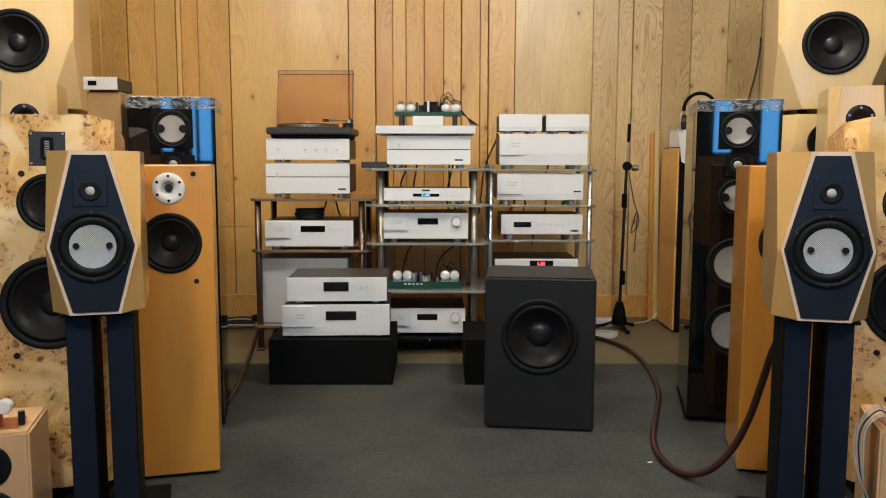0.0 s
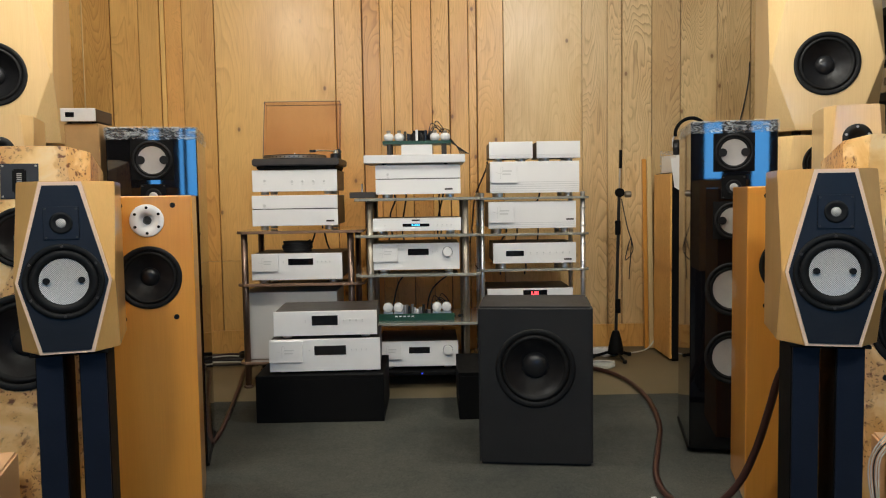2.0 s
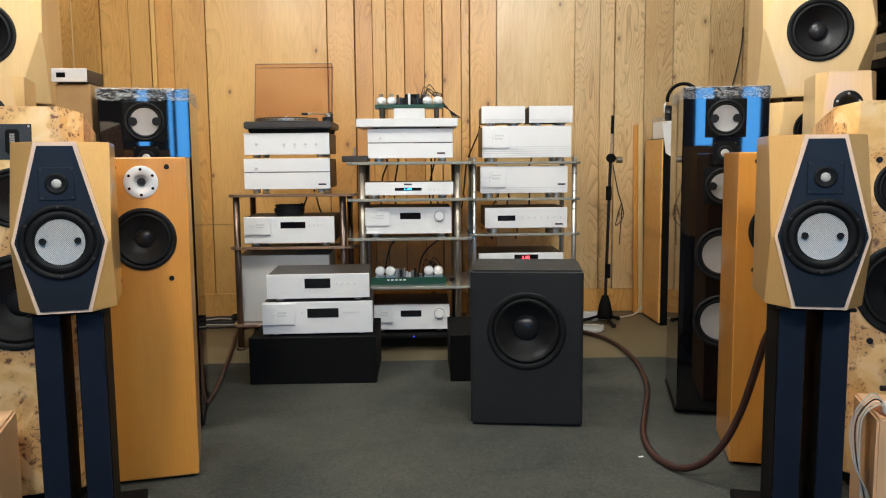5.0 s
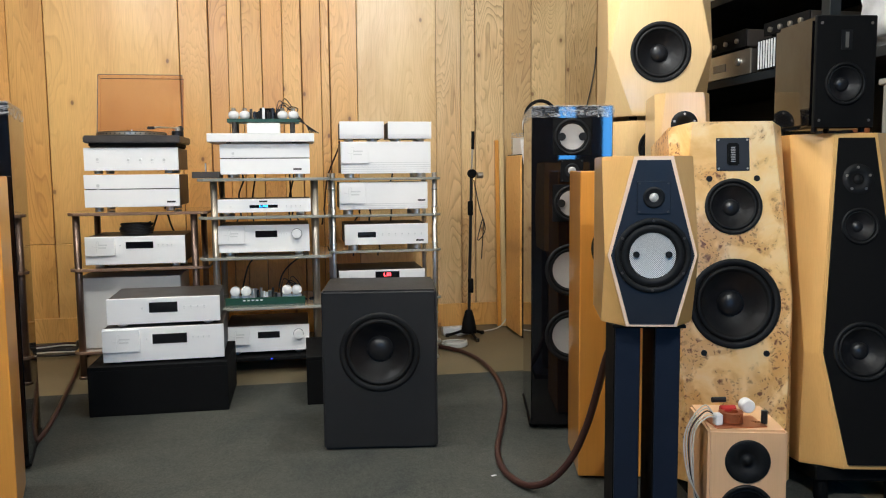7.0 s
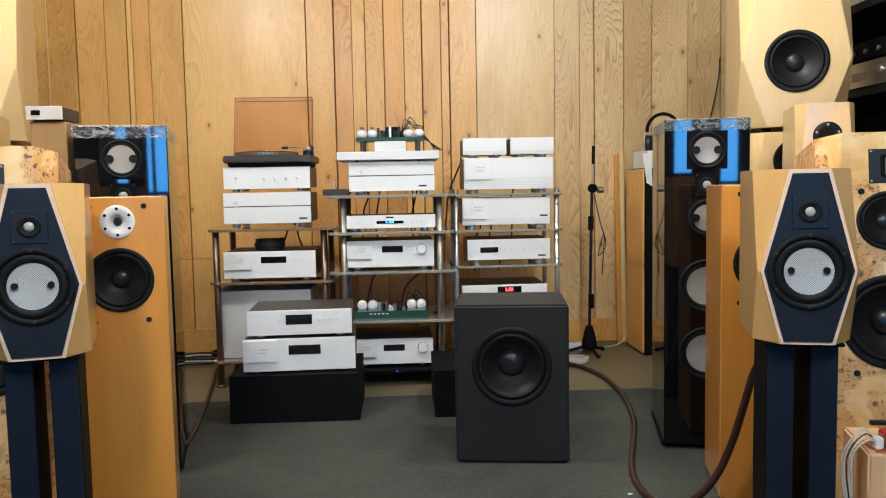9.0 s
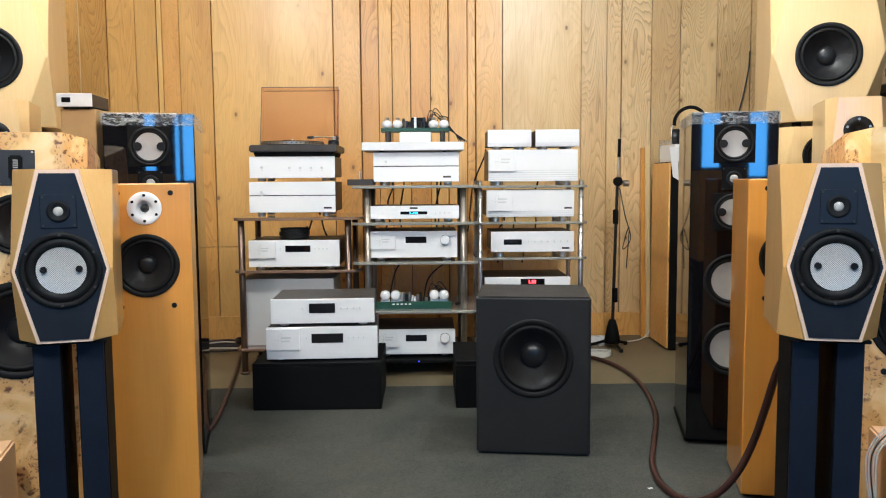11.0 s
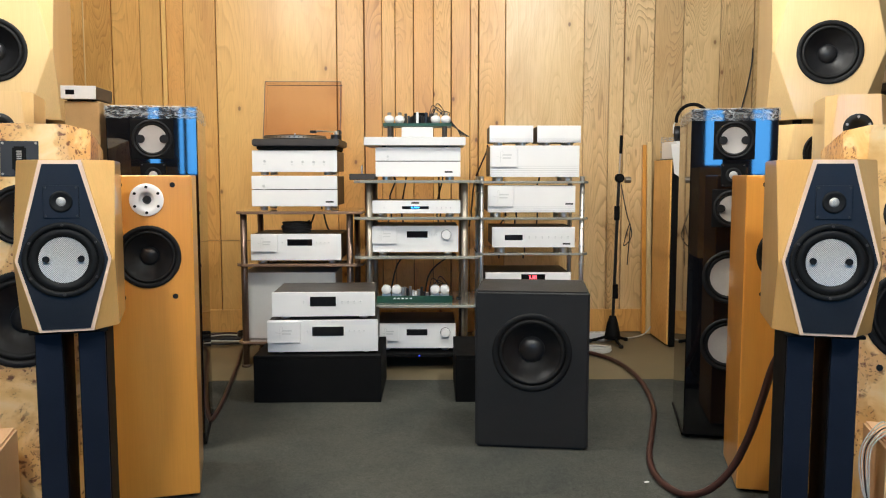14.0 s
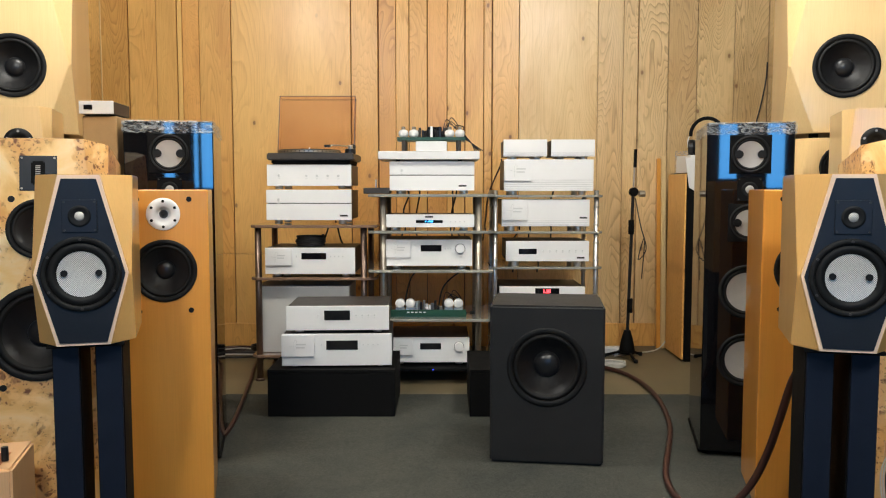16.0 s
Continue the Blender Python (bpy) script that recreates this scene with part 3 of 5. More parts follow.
for x, y, r, z in ((-0.400, 2.046, 16, 0.590), (1.328, 1.968, -14.5, 0.590)):
    speaker_stand(pose(x, y, 0, 0, 0, r), "speaker stands")
    stand_speaker(pose(x, y, z, 0, 0, r), "standmount speakers")


def burl_speaker(m, group):
    sp = thing("burl_floorstander", "tall faceted floorstanding loudspeaker in poplar burl veneer", "loudspeaker", m, group)
    H, w, zm = 1.024, 0.163, 0.52
    holes = [(0, 0.780, 0.070, 0.07), (0, 0.505, 0.112, 0.09)]
    part("cabinet", cut(faceted(w, H, 0.42, 0.112, 0.157, 0.125, zm, 0.085), holes), BURL, sp)
    part("plinth", box(-0.135, 0.135, 0.02, 0.15, -0.034, 0.001, 0.003), MATT_BLACK, sp)
    zt = 0.929
    part("tweeter_plate", box(-0.046, 0.046, -0.003, 0.002, zt - 0.047, zt + 0.047, 0.001), NAVY, sp, "square ribbon tweeter plate")
    rib = part("ribbon", box(-0.017, 0.017, -0.0055, -0.001, zt - 0.032, zt + 0.032, 0.004, 2), MATT_BLACK, sp, "black ribbon tweeter slot")
    for k in range(9):
        part("ribbon_slit", box(-0.006, 0.006, -0.0062, -0.005, zt - 0.022 + k * 0.005, zt - 0.0195 + k * 0.005, 0), PEWTER, rib)
    for x in (-0.040, 0.040):
        for z in (zt - 0.041, zt + 0.041):
            part("screw", cyl(0.003, -0.005, -0.002, (x, 0, z), seg=10), PEWTER, sp)
    driver(sp, 0, 0.780, 0.080)
    driver(sp, 0, 0.505, 0.127)
    for x, z in ((-0.066, 0.86), (0.066, 0.86), (-0.086, 0.365), (0.086, 0.365)):
        part("grille_socket", cyl(0.0085, -0.0025, 0.004, (x, 0, z), seg=18), RUBBER, sp)
    return sp


burl_speaker(pose(-0.637, 2.274, 0.056, -8, 0, 15) @ Matrix.Scale(1.02, 4), "burl floorstanders")
burl_speaker(pose(1.74, 2.276, 0.056, -8, 0, -14.5) @ Matrix.Scale(1.02, 4), "burl floorstanders")


def cherry_speaker(m, group):
    sp = thing("cherry_floorstander", "slim square-edged floorstanding loudspeaker in cherry veneer", "loudspeaker", m, group)
    H, w = 0.945, 0.122
    holes = [(0.0, 0.715, 0.078, 0.08), (0.0, 0.876, 0.026, 0.05)]
    part("cabinet", cut(box(-w, w, 0, 0.30, 0.010, H, 0.003), holes), CHERRY, sp)
    for x in (-w + 0.025, w - 0.025):
        for y in (0.03, 0.27):
            part("foot", cyl(0.010, 0, 0.011, (x, y, 0), "z", 14), MATT_BLACK, sp)
    driver(sp, 0.0, 0.715, 0.089)
    fl = part("tweeter_flange", lathe([(0.046, 0.001), (0.046, -0.004), (0.044, -0.0055), (0.022, -0.0055), (0.019, 0.004), (0.012, 0.012), (0.0, 0.014)], (0, 0, 0.876)), ALU, sp, "round silver tweeter flange", True)
    part("phase_plug", lathe([(0.012, 0.010), (0.009, 0.0), (0.004, -0.006), (0.0, -0.007)], (0, 0, 0.876), seg=20), CAP_BLACK, fl, "", True)
    for k in range(6):
        a = math.pi / 2 + k * math.pi / 3
        part("screw", cyl(0.0042, -0.0062, -0.004, (0.036 * math.cos(a), 0, 0.876 + 0.036 * math.sin(a)), seg=10), MATT_BLACK, fl)
    for x in (-w + 0.052, w - 0.052):
        for z in (0.918, 0.60):
            part("grille_socket", cyl(0.0075, -0.0015, 0.004, (x, 0, z), seg=16), RUBBER, sp)
    return sp


cherry_speaker(pose(-0.360, 2.475, 0.005, 0, 0, 14), "cherry floorstanders")
cherry_speaker(pose(1.471, 2.492, 0.005, 0, 0, -13), "cherry floorstanders")


def black_speaker(m, group):
    sp = thing("black_floorstander", "tall glossy black lacquered loudspeaker with wrapping film on top", "loudspeaker", m, group)
    H, w = 1.172, 0.143
    holes = [(0, 1.065, 0.055, 0.05), (0, 0.83, 0.055, 0.05), (0, 0.59, 0.082, 0.07), (0, 0.35, 0.082, 0.07)]
    part("cabinet", cut(box(-w, w, 0, 0.42, 0.018, H, 0.003), holes), PIANO, sp)
    part("plinth", box(-w - 0.004, w + 0.004, 0.02, 0.42, 0.008, 0.018, 0.002), MATT_BLACK, sp)
    for x in (-w + 0.02, w - 0.02):
        for y in (0.04, 0.40):
            part("foot", cyl(0.010, 0, 0.009, (x, y, 0), "z", 12), MATT_BLACK, sp)
    for z in (1.065, 0.83):
        part("driver_plate", cut(box(-0.068, 0.068, -0.003, 0.001, z - 0.066, z + 0.066, 0.001), [(0, z, 0.055, 0.06)]), MATT_BLACK, sp)
        driver(sp, 0, z, 0.064, -0.003, PALE_CONE, flat=True)
        for s in (-1, 1):
            part("side_plug", cyl(0.014, -0.005, 0.003, (s * 0.037, -0.003, z), seg=18), RUBBER, sp)
    tweeter_plate(sp, 0, 0.945, 0.040, -0.001, 0.014, MATT_BLACK, False)
    for z in (0.59, 0.35):
        driver(sp, 0, z, 0.094, 0, PALE_CONE, flat=True)
    bm = bmesh.new()
    rnd = random.Random(7)
    nx = 26
    rim = [(-w - 0.003, 0.42), (-w - 0.003, -0.004), (w + 0.003, -0.004), (w + 0.003, 0.42)]
    ring = []
    for (ax, ay), (bx, by) in zip(rim, rim[1:]):
        for k in range(nx):
            ring.append((ax + (bx - ax) * k / nx, ay + (by - ay) * k / nx))
    rows = []
    for j, z in enumerate((H - 0.040, H - 0.027, H - 0.013, H - 0.001, H + 0.003, H + 0.005)):
        inset = 0.0 if j < 4 else (0.004, 0.03)[j - 4]
        row = []
        for x, y in ring:
            q = rnd.uniform(-0.0015, 0.0015)
            cx, cy = x * (1 - inset / w), y + (0.21 - y) * inset / 0.21
            row.append(bm.verts.new((cx + q, cy - abs(q) - 0.001, z + rnd.uniform(-0.001, 0.001) * (4 if j == 0 else 1))))
        rows.append(row)
    for a, b in zip(rows, rows[1:]):
        for k in range(len(a) - 1):
            bm.faces.new((a[k], a[k + 1], b[k + 1], b[k]))
    part("wrapping_film", bm, WRAP, sp, "creased clear wrapping film")
    return sp


black_speaker(pose(-0.485, 2.90, 0.005, 0, 0, 12), "black floorstanders")
black_speaker(pose(1.484, 2.975, 0.005, 0, 0, -12), "black floorstanders")


def tower_speaker(m, group):
    low = thing("cream_bass_cabinet", "large faceted bass cabinet in pale maple veneer", "loudspeaker", m, group)
    part("cabinet", cut(faceted(0.212, 1.155, 0.5, 0.12, 0.205, 0.15, 0.6, 0.12, 0.03), [(0, 1.04, 0.078, 0.08), (0, 0.55, 0.11, 0.08)]), MAPLE, low)
    part("plinth", box(-0.17, 0.17, 0.04, 0.46, 0.0, 0.03, 0.002), MATT_BLACK, low)
    driver(low, 0, 1.04, 0.086)
    driver(low, 0, 0.55, 0.122)
    top = thing("cream_top_cabinet", "faceted pale maple cabinet with black woofer, stacked on another", "loudspeaker", m @ pose(0, 0, 1.175), group)
    part("cabinet", cut(faceted(0.212, 0.78, 0.5, 0.10, 0.205, 0.11, 0.27, 0.13), [(0, 0.26, 0.11, 0.09)]), MAPLE, top)
    driver(top, 0, 0.26, 0.124)
    for x in (-0.10, 0.10):
        for y in (0.06, 0.44):
            part("foot", cyl(0.018, -0.021, 0.001, (x, y, 0), "z", 14), MATT_BLACK, top)


tower_speaker(pose(-1.258, 3.39, 0, 0, 0, 14), "cream tower speakers")
tower_speaker(pose(2.016, 3.41, 0, 0, 0, -14), "cream tower speakers")


def small_tower(m, group, H=1.20):
    sp = thing("pale_slim_speaker", "slim faceted pale maple loudspeaker, still partly wrapped in film", "loudspeaker", m, group)
    part("cabinet", cut(faceted(0.095, H, 0.30, 0.065, 0.092, 0.07, 0.9, 0.055, 0.02), [(0, 1.108, 0.03, 0.05)]), MAPLE, sp)
    part("plinth", box(-0.09, 0.09, 0.02, 0.28, 0.0, 0.021, 0.002), MATT_BLACK, sp)
    fl = part("tweeter_flange", lathe([(0.046, 0.001), (0.046, -0.004), (0.022, -0.005), (0.018, 0.006), (0, 0.008)], (0, 0, 1.108)), RUBBER, sp, "black tweeter flange", True)
    for k in range(5):
        a = math.pi / 2 + k * math.tau / 5
        part("screw", cyl(0.0042, -0.0062, -0.003, (0.036 * math.cos(a), 0, 1.108 + 0.036 * math.sin(a)), seg=10), PEWTER, fl)
    return sp


small_tower(pose(-0.985, 2.90, 0, 0, 0, 16), "pale slim speakers", 1.228)
small_tower(pose(1.860, 2.88, 0, 0, 0, -16), "pale slim speakers", 1.218)

# large faceted floorstander with a black baffle, and the small glossy speaker on it
big = thing("black_baffle_floorstander", "large faceted honey-veneered loudspeaker with a long black baffle", "loudspeaker", pose(2.077, 2.178, 0.11, -9.2, 0, -13.3))
zb = 0.325
bh = [(0, 0.685, 0.05, 0.06), (0, 0.33, 0.078, 0.08)]
part("cabinet", cut(faceted(0.150, 0.955, 0.44, 0.060, 0.119, 0.064, zb, 0.10, slope=0.162), bh), HONEY, big)
part("baffle", cut(prism([(-0.050, 0.94), (0.050, 0.94), (0.110, zb), (0.052, 0.012), (-0.052, 0.012), (-0.110, zb)], -0.006, 0.001), bh), MATT_BLACK, big, "black painted baffle")
part("plinth", box(-0.125, 0.125, 0.04, 0.38, -0.042, 0.001, 0.004), MATT_BLACK, big)
for x in (-0.10, 0.10):
    for y, z in ((0.07, -0.098), (0.34, -0.0545)):
        part("foot", cyl(0.02, z, -0.041, (x, y, 0), "z", 14), MATT_BLACK, big)
driver(big, 0, 0.685, 0.052, -0.006)
driver(big, 0, 0.33, 0.084, -0.006)
part("tweeter", lathe([(0.045, -0.005), (0.043, -0.008), (0.018, -0.0075), (0.014, -0.002), (0.010, -0.009), (0, -0.012)], (0, 0, 0.82)), RUBBER, big, "black dome tweeter", True)
for k in range(5):
    a = math.pi / 2 + k * math.tau / 5
    part("screw", cyl(0.004, -0.0095, -0.006, (0.034 * math.cos(a), 0, 0.82 + 0.034 * math.sin(a)), seg=10), PEWTER, big)

gl = thing("black_bookshelf_speaker", "small glossy black bookshelf loudspeaker standing on a larger speaker", "loudspeaker", pose(2.060, 2.312, 1.0655, 0, 0, -6.7))
for x in (-0.07, 0.07):
    for y in (0.03, 0.22):
        part("foot", cyl(0.009, -0.0105, 0.001, (x, y, 0), "z", 12), RUBBER, gl)
part("cabinet", cut(box(-0.089, 0.089, 0.012, 0.25, 0, 0.315, 0.012, 4), [(0, 0.125, 0.05, 0.07)]), PIANO, gl)
part("baffle", cut(box(-0.089, 0.089, 0.0, 0.0125, 0, 0.315, 0.003), [(0, 0.125, 0.05, 0.07)]), MATT_BLACK, gl, "matt black front baffle")
driver(gl, 0, 0.125, 0.060, 0, cap_r=0.34)
part("ribbon", box(-0.016, 0.016, -0.002, 0.002, 0.218, 0.275, 0.001), RUBBER, gl, "ribbon tweeter")
part("ribbon_strip", box(-0.005, 0.005, -0.003, -0.001, 0.225, 0.268, 0), PEWTER, gl)
for x in (-0.073, 0.073):
    for z in (0.022, 0.293):
        part("screw", cyl(0.004, -0.002, 0.002, (x, 0, z), seg=10), PEWTER, gl)


def box_speaker(m, group):
    sp = thing("small_box_speaker", "small square-edged maple loudspeaker standing on the floor", "loudspeaker", m, group)
    part("cabinet", cut(box(-0.096, 0.096, 0, 0.22, 0.006, 0.305, 0.006, 2), [(0, 0.226, 0.044, 0.06), (0, 0.098, 0.06, 0.06)]), BEECH, sp)
    for x in (-0.08, 0.08):
        for y in (0.02, 0.20):
            part("foot", cyl(0.008, 0, 0.009, (x, y, 0), "z", 10), RUBBER, sp)
    part("tweeter_flange", lathe([(0.055, 0.001), (0.055, -0.003), (0.052, -0.0045), (0.03, -0.003), (0.022, 0.002), (0.014, 0.006), (0.010, -0.001), (0, -0.004)], (0, 0, 0.226)), RUBBER, sp, "black round tweeter", True)
    driver(sp, 0, 0.098, 0.068)
    return sp


def crossover(m, group):
    """Crossover parts on a little board: coils, capacitors, a white reel and leads."""
    t = thing("crossover_board", "loose crossover board with coils, red capacitors and white leads", "circuit board", m, group)
    part("board", box(-0.065, 0.065, -0.045, 0.045, 0.0, 0.003, 0.001), COPPER, t, "brownish circuit board")
    part("coil", lathe([(0.018, -0.012), (0.03, -0.012), (0.03, 0.012), (0.018, 0.012)], (-0.01, 0.0, 0.018), "z", 24, closed=True), COPPER, t, "copper coil")
    part("reel", cyl(0.0175, -0.014, 0.014, (0.028, -0.005, 0.046), "y", 24, bev=0.003), WHITE, t, "white plastic reel")
    part("red_capacitor", cyl(0.009, -0.020, 0.020, (-0.008, 0.024, 0.030), "x", 18, bev=0.002), RED, t, "red film capacitor")
    part("capacitor", cyl(0.008, 0, 0.034, (0.068, -0.02, 0.002), "z", 14, bev=0.001), CAP_BLACK, t, "black electrolytic capacitor")
    part("capacitor", cyl(0.007, -0.018, 0.018, (-0.03, 0.03, 0.052), "x", 14, bev=0.001), CAP_BLACK, t, "black electrolytic capacitor")
    part("connector", box(-0.062, -0.042, -0.03, -0.008, 0.003, 0.032, 0.003), WHITE, t, "white connector block")
    for k in range(5):
        o = k * 0.006
        part("lead", tube([(-0.05, -0.02 + o, 0.02), (-0.085, -0.03 + o, 0.025 + o), (-0.118 - o, -0.035, -0.01), (-0.125 - o, -0.05 - o, -0.10), (-0.117 + o, -0.045, -0.22), (-0.123, -0.04 + o, -0.33)], 0.0017, 6), CABLE if k == 2 else WHITE_CABLE, t)
    return t


box_speaker(pose(1.608, 2.008, 0.005, 0, 0, -15), "small box speakers")
box_speaker(pose(-0.653, 1.984, 0.005, 0, 0, 15), "small box speakers")
crossover(pose(1.606, 2.070, 0.3105, 0, 0, -6), "crossover boards")
crossover(pose(-0.672, 2.060, 0.3105, 0, 0, 14), "crossover boards")

# subwoofer
sub = thing("subwoofer", "charcoal subwoofer cabinet with one large black driver", "subwoofer", pose(0.784, 2.905, 0.005, 0, 0, -7.1))
part("cabinet", cut(box(-0.1945, 0.1945, 0, 0.33, 0.003, 0.551, 0.008, 3), [(0.0, 0.340, 0.122, 0.10)]), CHARCOAL, sub)
for x in (-0.16, 0.16):
    for y in (0.04, 0.29):
        part("foot", cyl(0.02, 0, 0.0035, (x, y, 0), "z", 16), RUBBER, sub)
driver(sub, 0, 0.340, 0.136, 0, depth=0.42, cap_r=0.34)

# low black boxes used as plinths
for x0, x1 in ((-0.30, 0.229), (0.54, 1.07)):
    b = thing("black_plinth_box", "low plain black box used as a plinth on the floor", "box", pose((x0 + x1) / 2, 3.485, 0), "black plinth boxes")
    w = (x1 - x0) / 2
    part("body", box(-w, w, 0, 0.40, 0.006, 0.1872, 0.001), MATT_BLACK, b)
    part("top_panel", box(-w, w, 0, 0.40, 0.1875, 0.203, 0.001), MATT_BLACK, b)


# ---------------------------------------------------------------- hi-fi units
def unit(name, label, x0, x1, z0, z1, y, depth=0.32, yaw=0.0, plaque=None, disp=None, knob=None, buttons=(), mark=None, split=None, foot=0.014, group="", grooves=0, glowing=None, cat="amplifier", lamp=None):
    """A hi-fi unit standing on feet: front plate, dark case and what shows on the front. x and z in the world, front at y."""
    w, h = (x1 - x0) / 2, z1 - z0
    u = thing(name, label, cat, pose((x0 + x1) / 2, y, z0 - foot, 0, 0, yaw), group)
    if split:
        s = split - z0
        part("front_plate", box(-w, w, 0, 0.012, foot, foot + s - 0.002, 0.0015), ALU, u)
        part("front_plate", box(-w, w, 0, 0.012, foot + s + 0.002, foot + h, 0.0015), ALU, u)
    else:
        part("front_plate", box(-w, w, 0, 0.012, foot, foot + h, 0.0015), ALU, u)
    part("case", box(-w + 0.003, w - 0.003, 0.0125, depth, foot + 0.003, foot + h - 0.002, 0.002), STEEL_DARK, u, "dark painted steel case")
    for fx in (-w + 0.05, w - 0.05):
        for fy in (0.05, depth - 0.05):
            part("foot", cyl(0.019, 0, foot + 0.004, (fx, fy, 0), "z", 18, bev=0.002), CHROME, u)
    at = lambda px, pz: (-w + px * 2 * w, foot + pz * h)
    if plaque:
        (ax, az), (bx, bz) = at(plaque[0], plaque[1]), at(plaque[2], plaque[3])
        pl = part("plaque", box(ax, bx, -0.010, 0.001, az, bz, 0.001), ALU, u, "raised front block with a faint etched emblem")
        cx, cz, s = (ax + bx) / 2, (az + bz) / 2, (bz - az) * 0.5
        part("emblem", tube([(cx - s * 0.8, -0.0102, cz + s * 0.05), (cx - s * 0.25, -0.0102, cz - s * 0.05), (cx - s * 0.1, -0.0102, cz + s * 0.5), (cx - s * 0.35, -0.0102, cz + s * 0.45), (cx - s * 0.35, -0.0102, cz - s * 0.6)], 0.0009, 5, steps=4), ALU_ETCH, pl)
        for k in range(2):
            part("lettering_bar", box(cx - s * 0.15, cx + s * (0.75 - 0.1 * k), -0.0108, -0.0098, cz + s * (0.1 - 0.3 * k), cz + s * (0.24 - 0.3 * k), 0), ALU_ETCH, pl)
    if disp:
        (ax, az), (bx, bz) = at(disp[0], disp[1]), at(disp[2], disp[3])
        d = part("display", box(ax, bx, -0.0015, 0.002, az, bz, 0.0006), DISPLAY, u, "black display window")
        if glowing:
            n = 5
            for k in range(n):
                q = ax + (bx - ax) * (0.34 + 0.32 * k / n)
                part("digit", box(q, q + (bx - ax) * 0.045, -0.0022, -0.0014, az + (bz - az) * 0.25, az + (bz - az) * (0.8 if k != 1 else 0.4), 0), glowing, d)
    if knob:
        kx, kz = at(knob[0], knob[1])
        part("knob", lathe([(0, -0.022), (knob[2] - 0.002, -0.022), (knob[2], -0.020), (knob[2], 0.001)], (kx, 0, kz), seg=32), ALU, u, "round silver volume knob")
        part("knob_ring", lathe([(knob[2] + 0.002, 0.0005), (knob[2] + 0.002, -0.001), (knob[2] - 0.001, -0.0012)], (kx, 0, kz), seg=32), STEEL_DARK, u)
    for px, pz, r in buttons:
        bx, bz = at(px, pz)
        part("button", lathe([(0, -0.005), (r - 0.001, -0.005), (r, -0.004), (r, 0.001)], (bx, 0, bz), seg=16), ALU_ETCH, u)
        part("label_bar", box(bx - r * 0.9, bx + r * 0.9, -0.0008, 0.0005, bz - r * 2.6, bz - r * 2.2, 0), ALU_ETCH, u)
    if mark:
        bx, bz = at(*mark)
        part("maker_mark", box(bx - 0.019, bx + 0.019, -0.001, 0.0008, bz - 0.004, bz + 0.004, 0), STEEL_DARK, u)
    if lamp:
        bx, bz = at(*lamp[:2])
        part("pilot_lamp", cyl(0.005, -0.002, 0.001, (bx, 0, bz), seg=14), lamp[2], u)
    for k in range(grooves):
        z = foot + h * (0.06 + 0.07 * k)
        part("groove", box(-w + 0.002, w - 0.002, -0.0015, 0.0002, z, z + 0.0022, 0), ALU_ETCH, u)
    return u


def rack(name, label, xs, ys, levels, mat, post_mat, r, x0, x1, y0, y1, top, rings=False, thick=0.014):
    t = thing(name, label, "rack", pose((x0 + x1) / 2, y0, 0))
    cx = (x0 + x1) / 2
    for x in xs:
        for y in ys:
            p = part("post", cyl(r, 0.012, top, (x - cx, y - y0, 0), "z", 20), post_mat, t, "", True)
            part("foot", cyl(r * 1.5, 0, 0.014, (x - cx, y - y0, 0), "z", 20, bev=0.003), post_mat, p)
            if rings:
                k = 0.055
                while k < top:
                    part("ring", cyl(r * 1.28, k - 0.003, k + 0.003, (x - cx, y - y0, 0), "z", 18), CHROME, p)
                    k += 0.09
    c = 0.03
    for z in levels:
        a, b, u, v = x0 - cx, x1 - cx, 0.0, y1 - y0
        pts = [(a + c, u), (b - c, u), (b, u + c), (b, v - c), (b - c, v), (a + c, v), (a, v - c), (a, u + c)]
        bm = bmesh.new()
        lo = [bm.verts.new((x, y, z - thick)) for x, y in pts]
        hi = [bm.verts.new((x, y, z)) for x, y in pts]
        bm.faces.new(lo[::-1]), bm.faces.new(hi)
        for i in range(8):
            bm.faces.new((lo[i], lo[(i + 1) % 8], hi[(i + 1) % 8], hi[i]))
        bmesh.ops.bevel(bm, geom=list(bm.edges), offset=0.002, segments=1, affect="EDGES")
        part("shelf", bm, mat, t)
    return t


rack("low_rack", "low hi-fi rack with smoked shelves on bronze tubes", (-0.482, 0.038), (4.14, 4.53), (0.776, 0.520, 0.135), SMOKED, BRONZE, 0.016, -0.515, 0.105, 4.10, 4.57, 0.775)
rack("middle_rack", "tall hi-fi rack with grey glass shelves on pewter tubes", (0.139, 0.600), (4.08, 4.46), (0.927, 0.752, 0.563, 0.326), GREYGLASS, PEWTER, 0.0155, 0.068, 0.672, 4.03, 4.50, 0.926)
rack("chrome_rack", "tall hi-fi rack with ringed chrome posts and glass shelves", (0.689, 1.196), (4.222, 4.58), (0.9217, 0.741, 0.563, 0.320, 0.09), GREYGLASS, CHROME, 0.012, 0.662, 1.226, 4.19, 4.62, 0.945, True, 0.012)
mb = thing("rack_base", "black base shelf of the rack with a blue pilot light", "rack base", pose(0.37, 4.04, 0))
part("board", box(-0.24, 0.24, 0.0, 0.42, 0.068, 0.085, 0.003), MATT_BLACK, mb)
for x in (-0.2, 0.2):
    for y in (0.04, 0.38):
        part("foot", cyl(0.015, 0, 0.069, (x, y, 0), "z", 14), MATT_BLACK, mb)
part("pilot_light", cyl(0.004, -0.002, 0.001, (0.01, 0, 0.077), seg=12), BLUE_PILOT, mb)

S4 = [(0.47 + 0.126 * k, 0.47, 0.006) for k in range(4)]
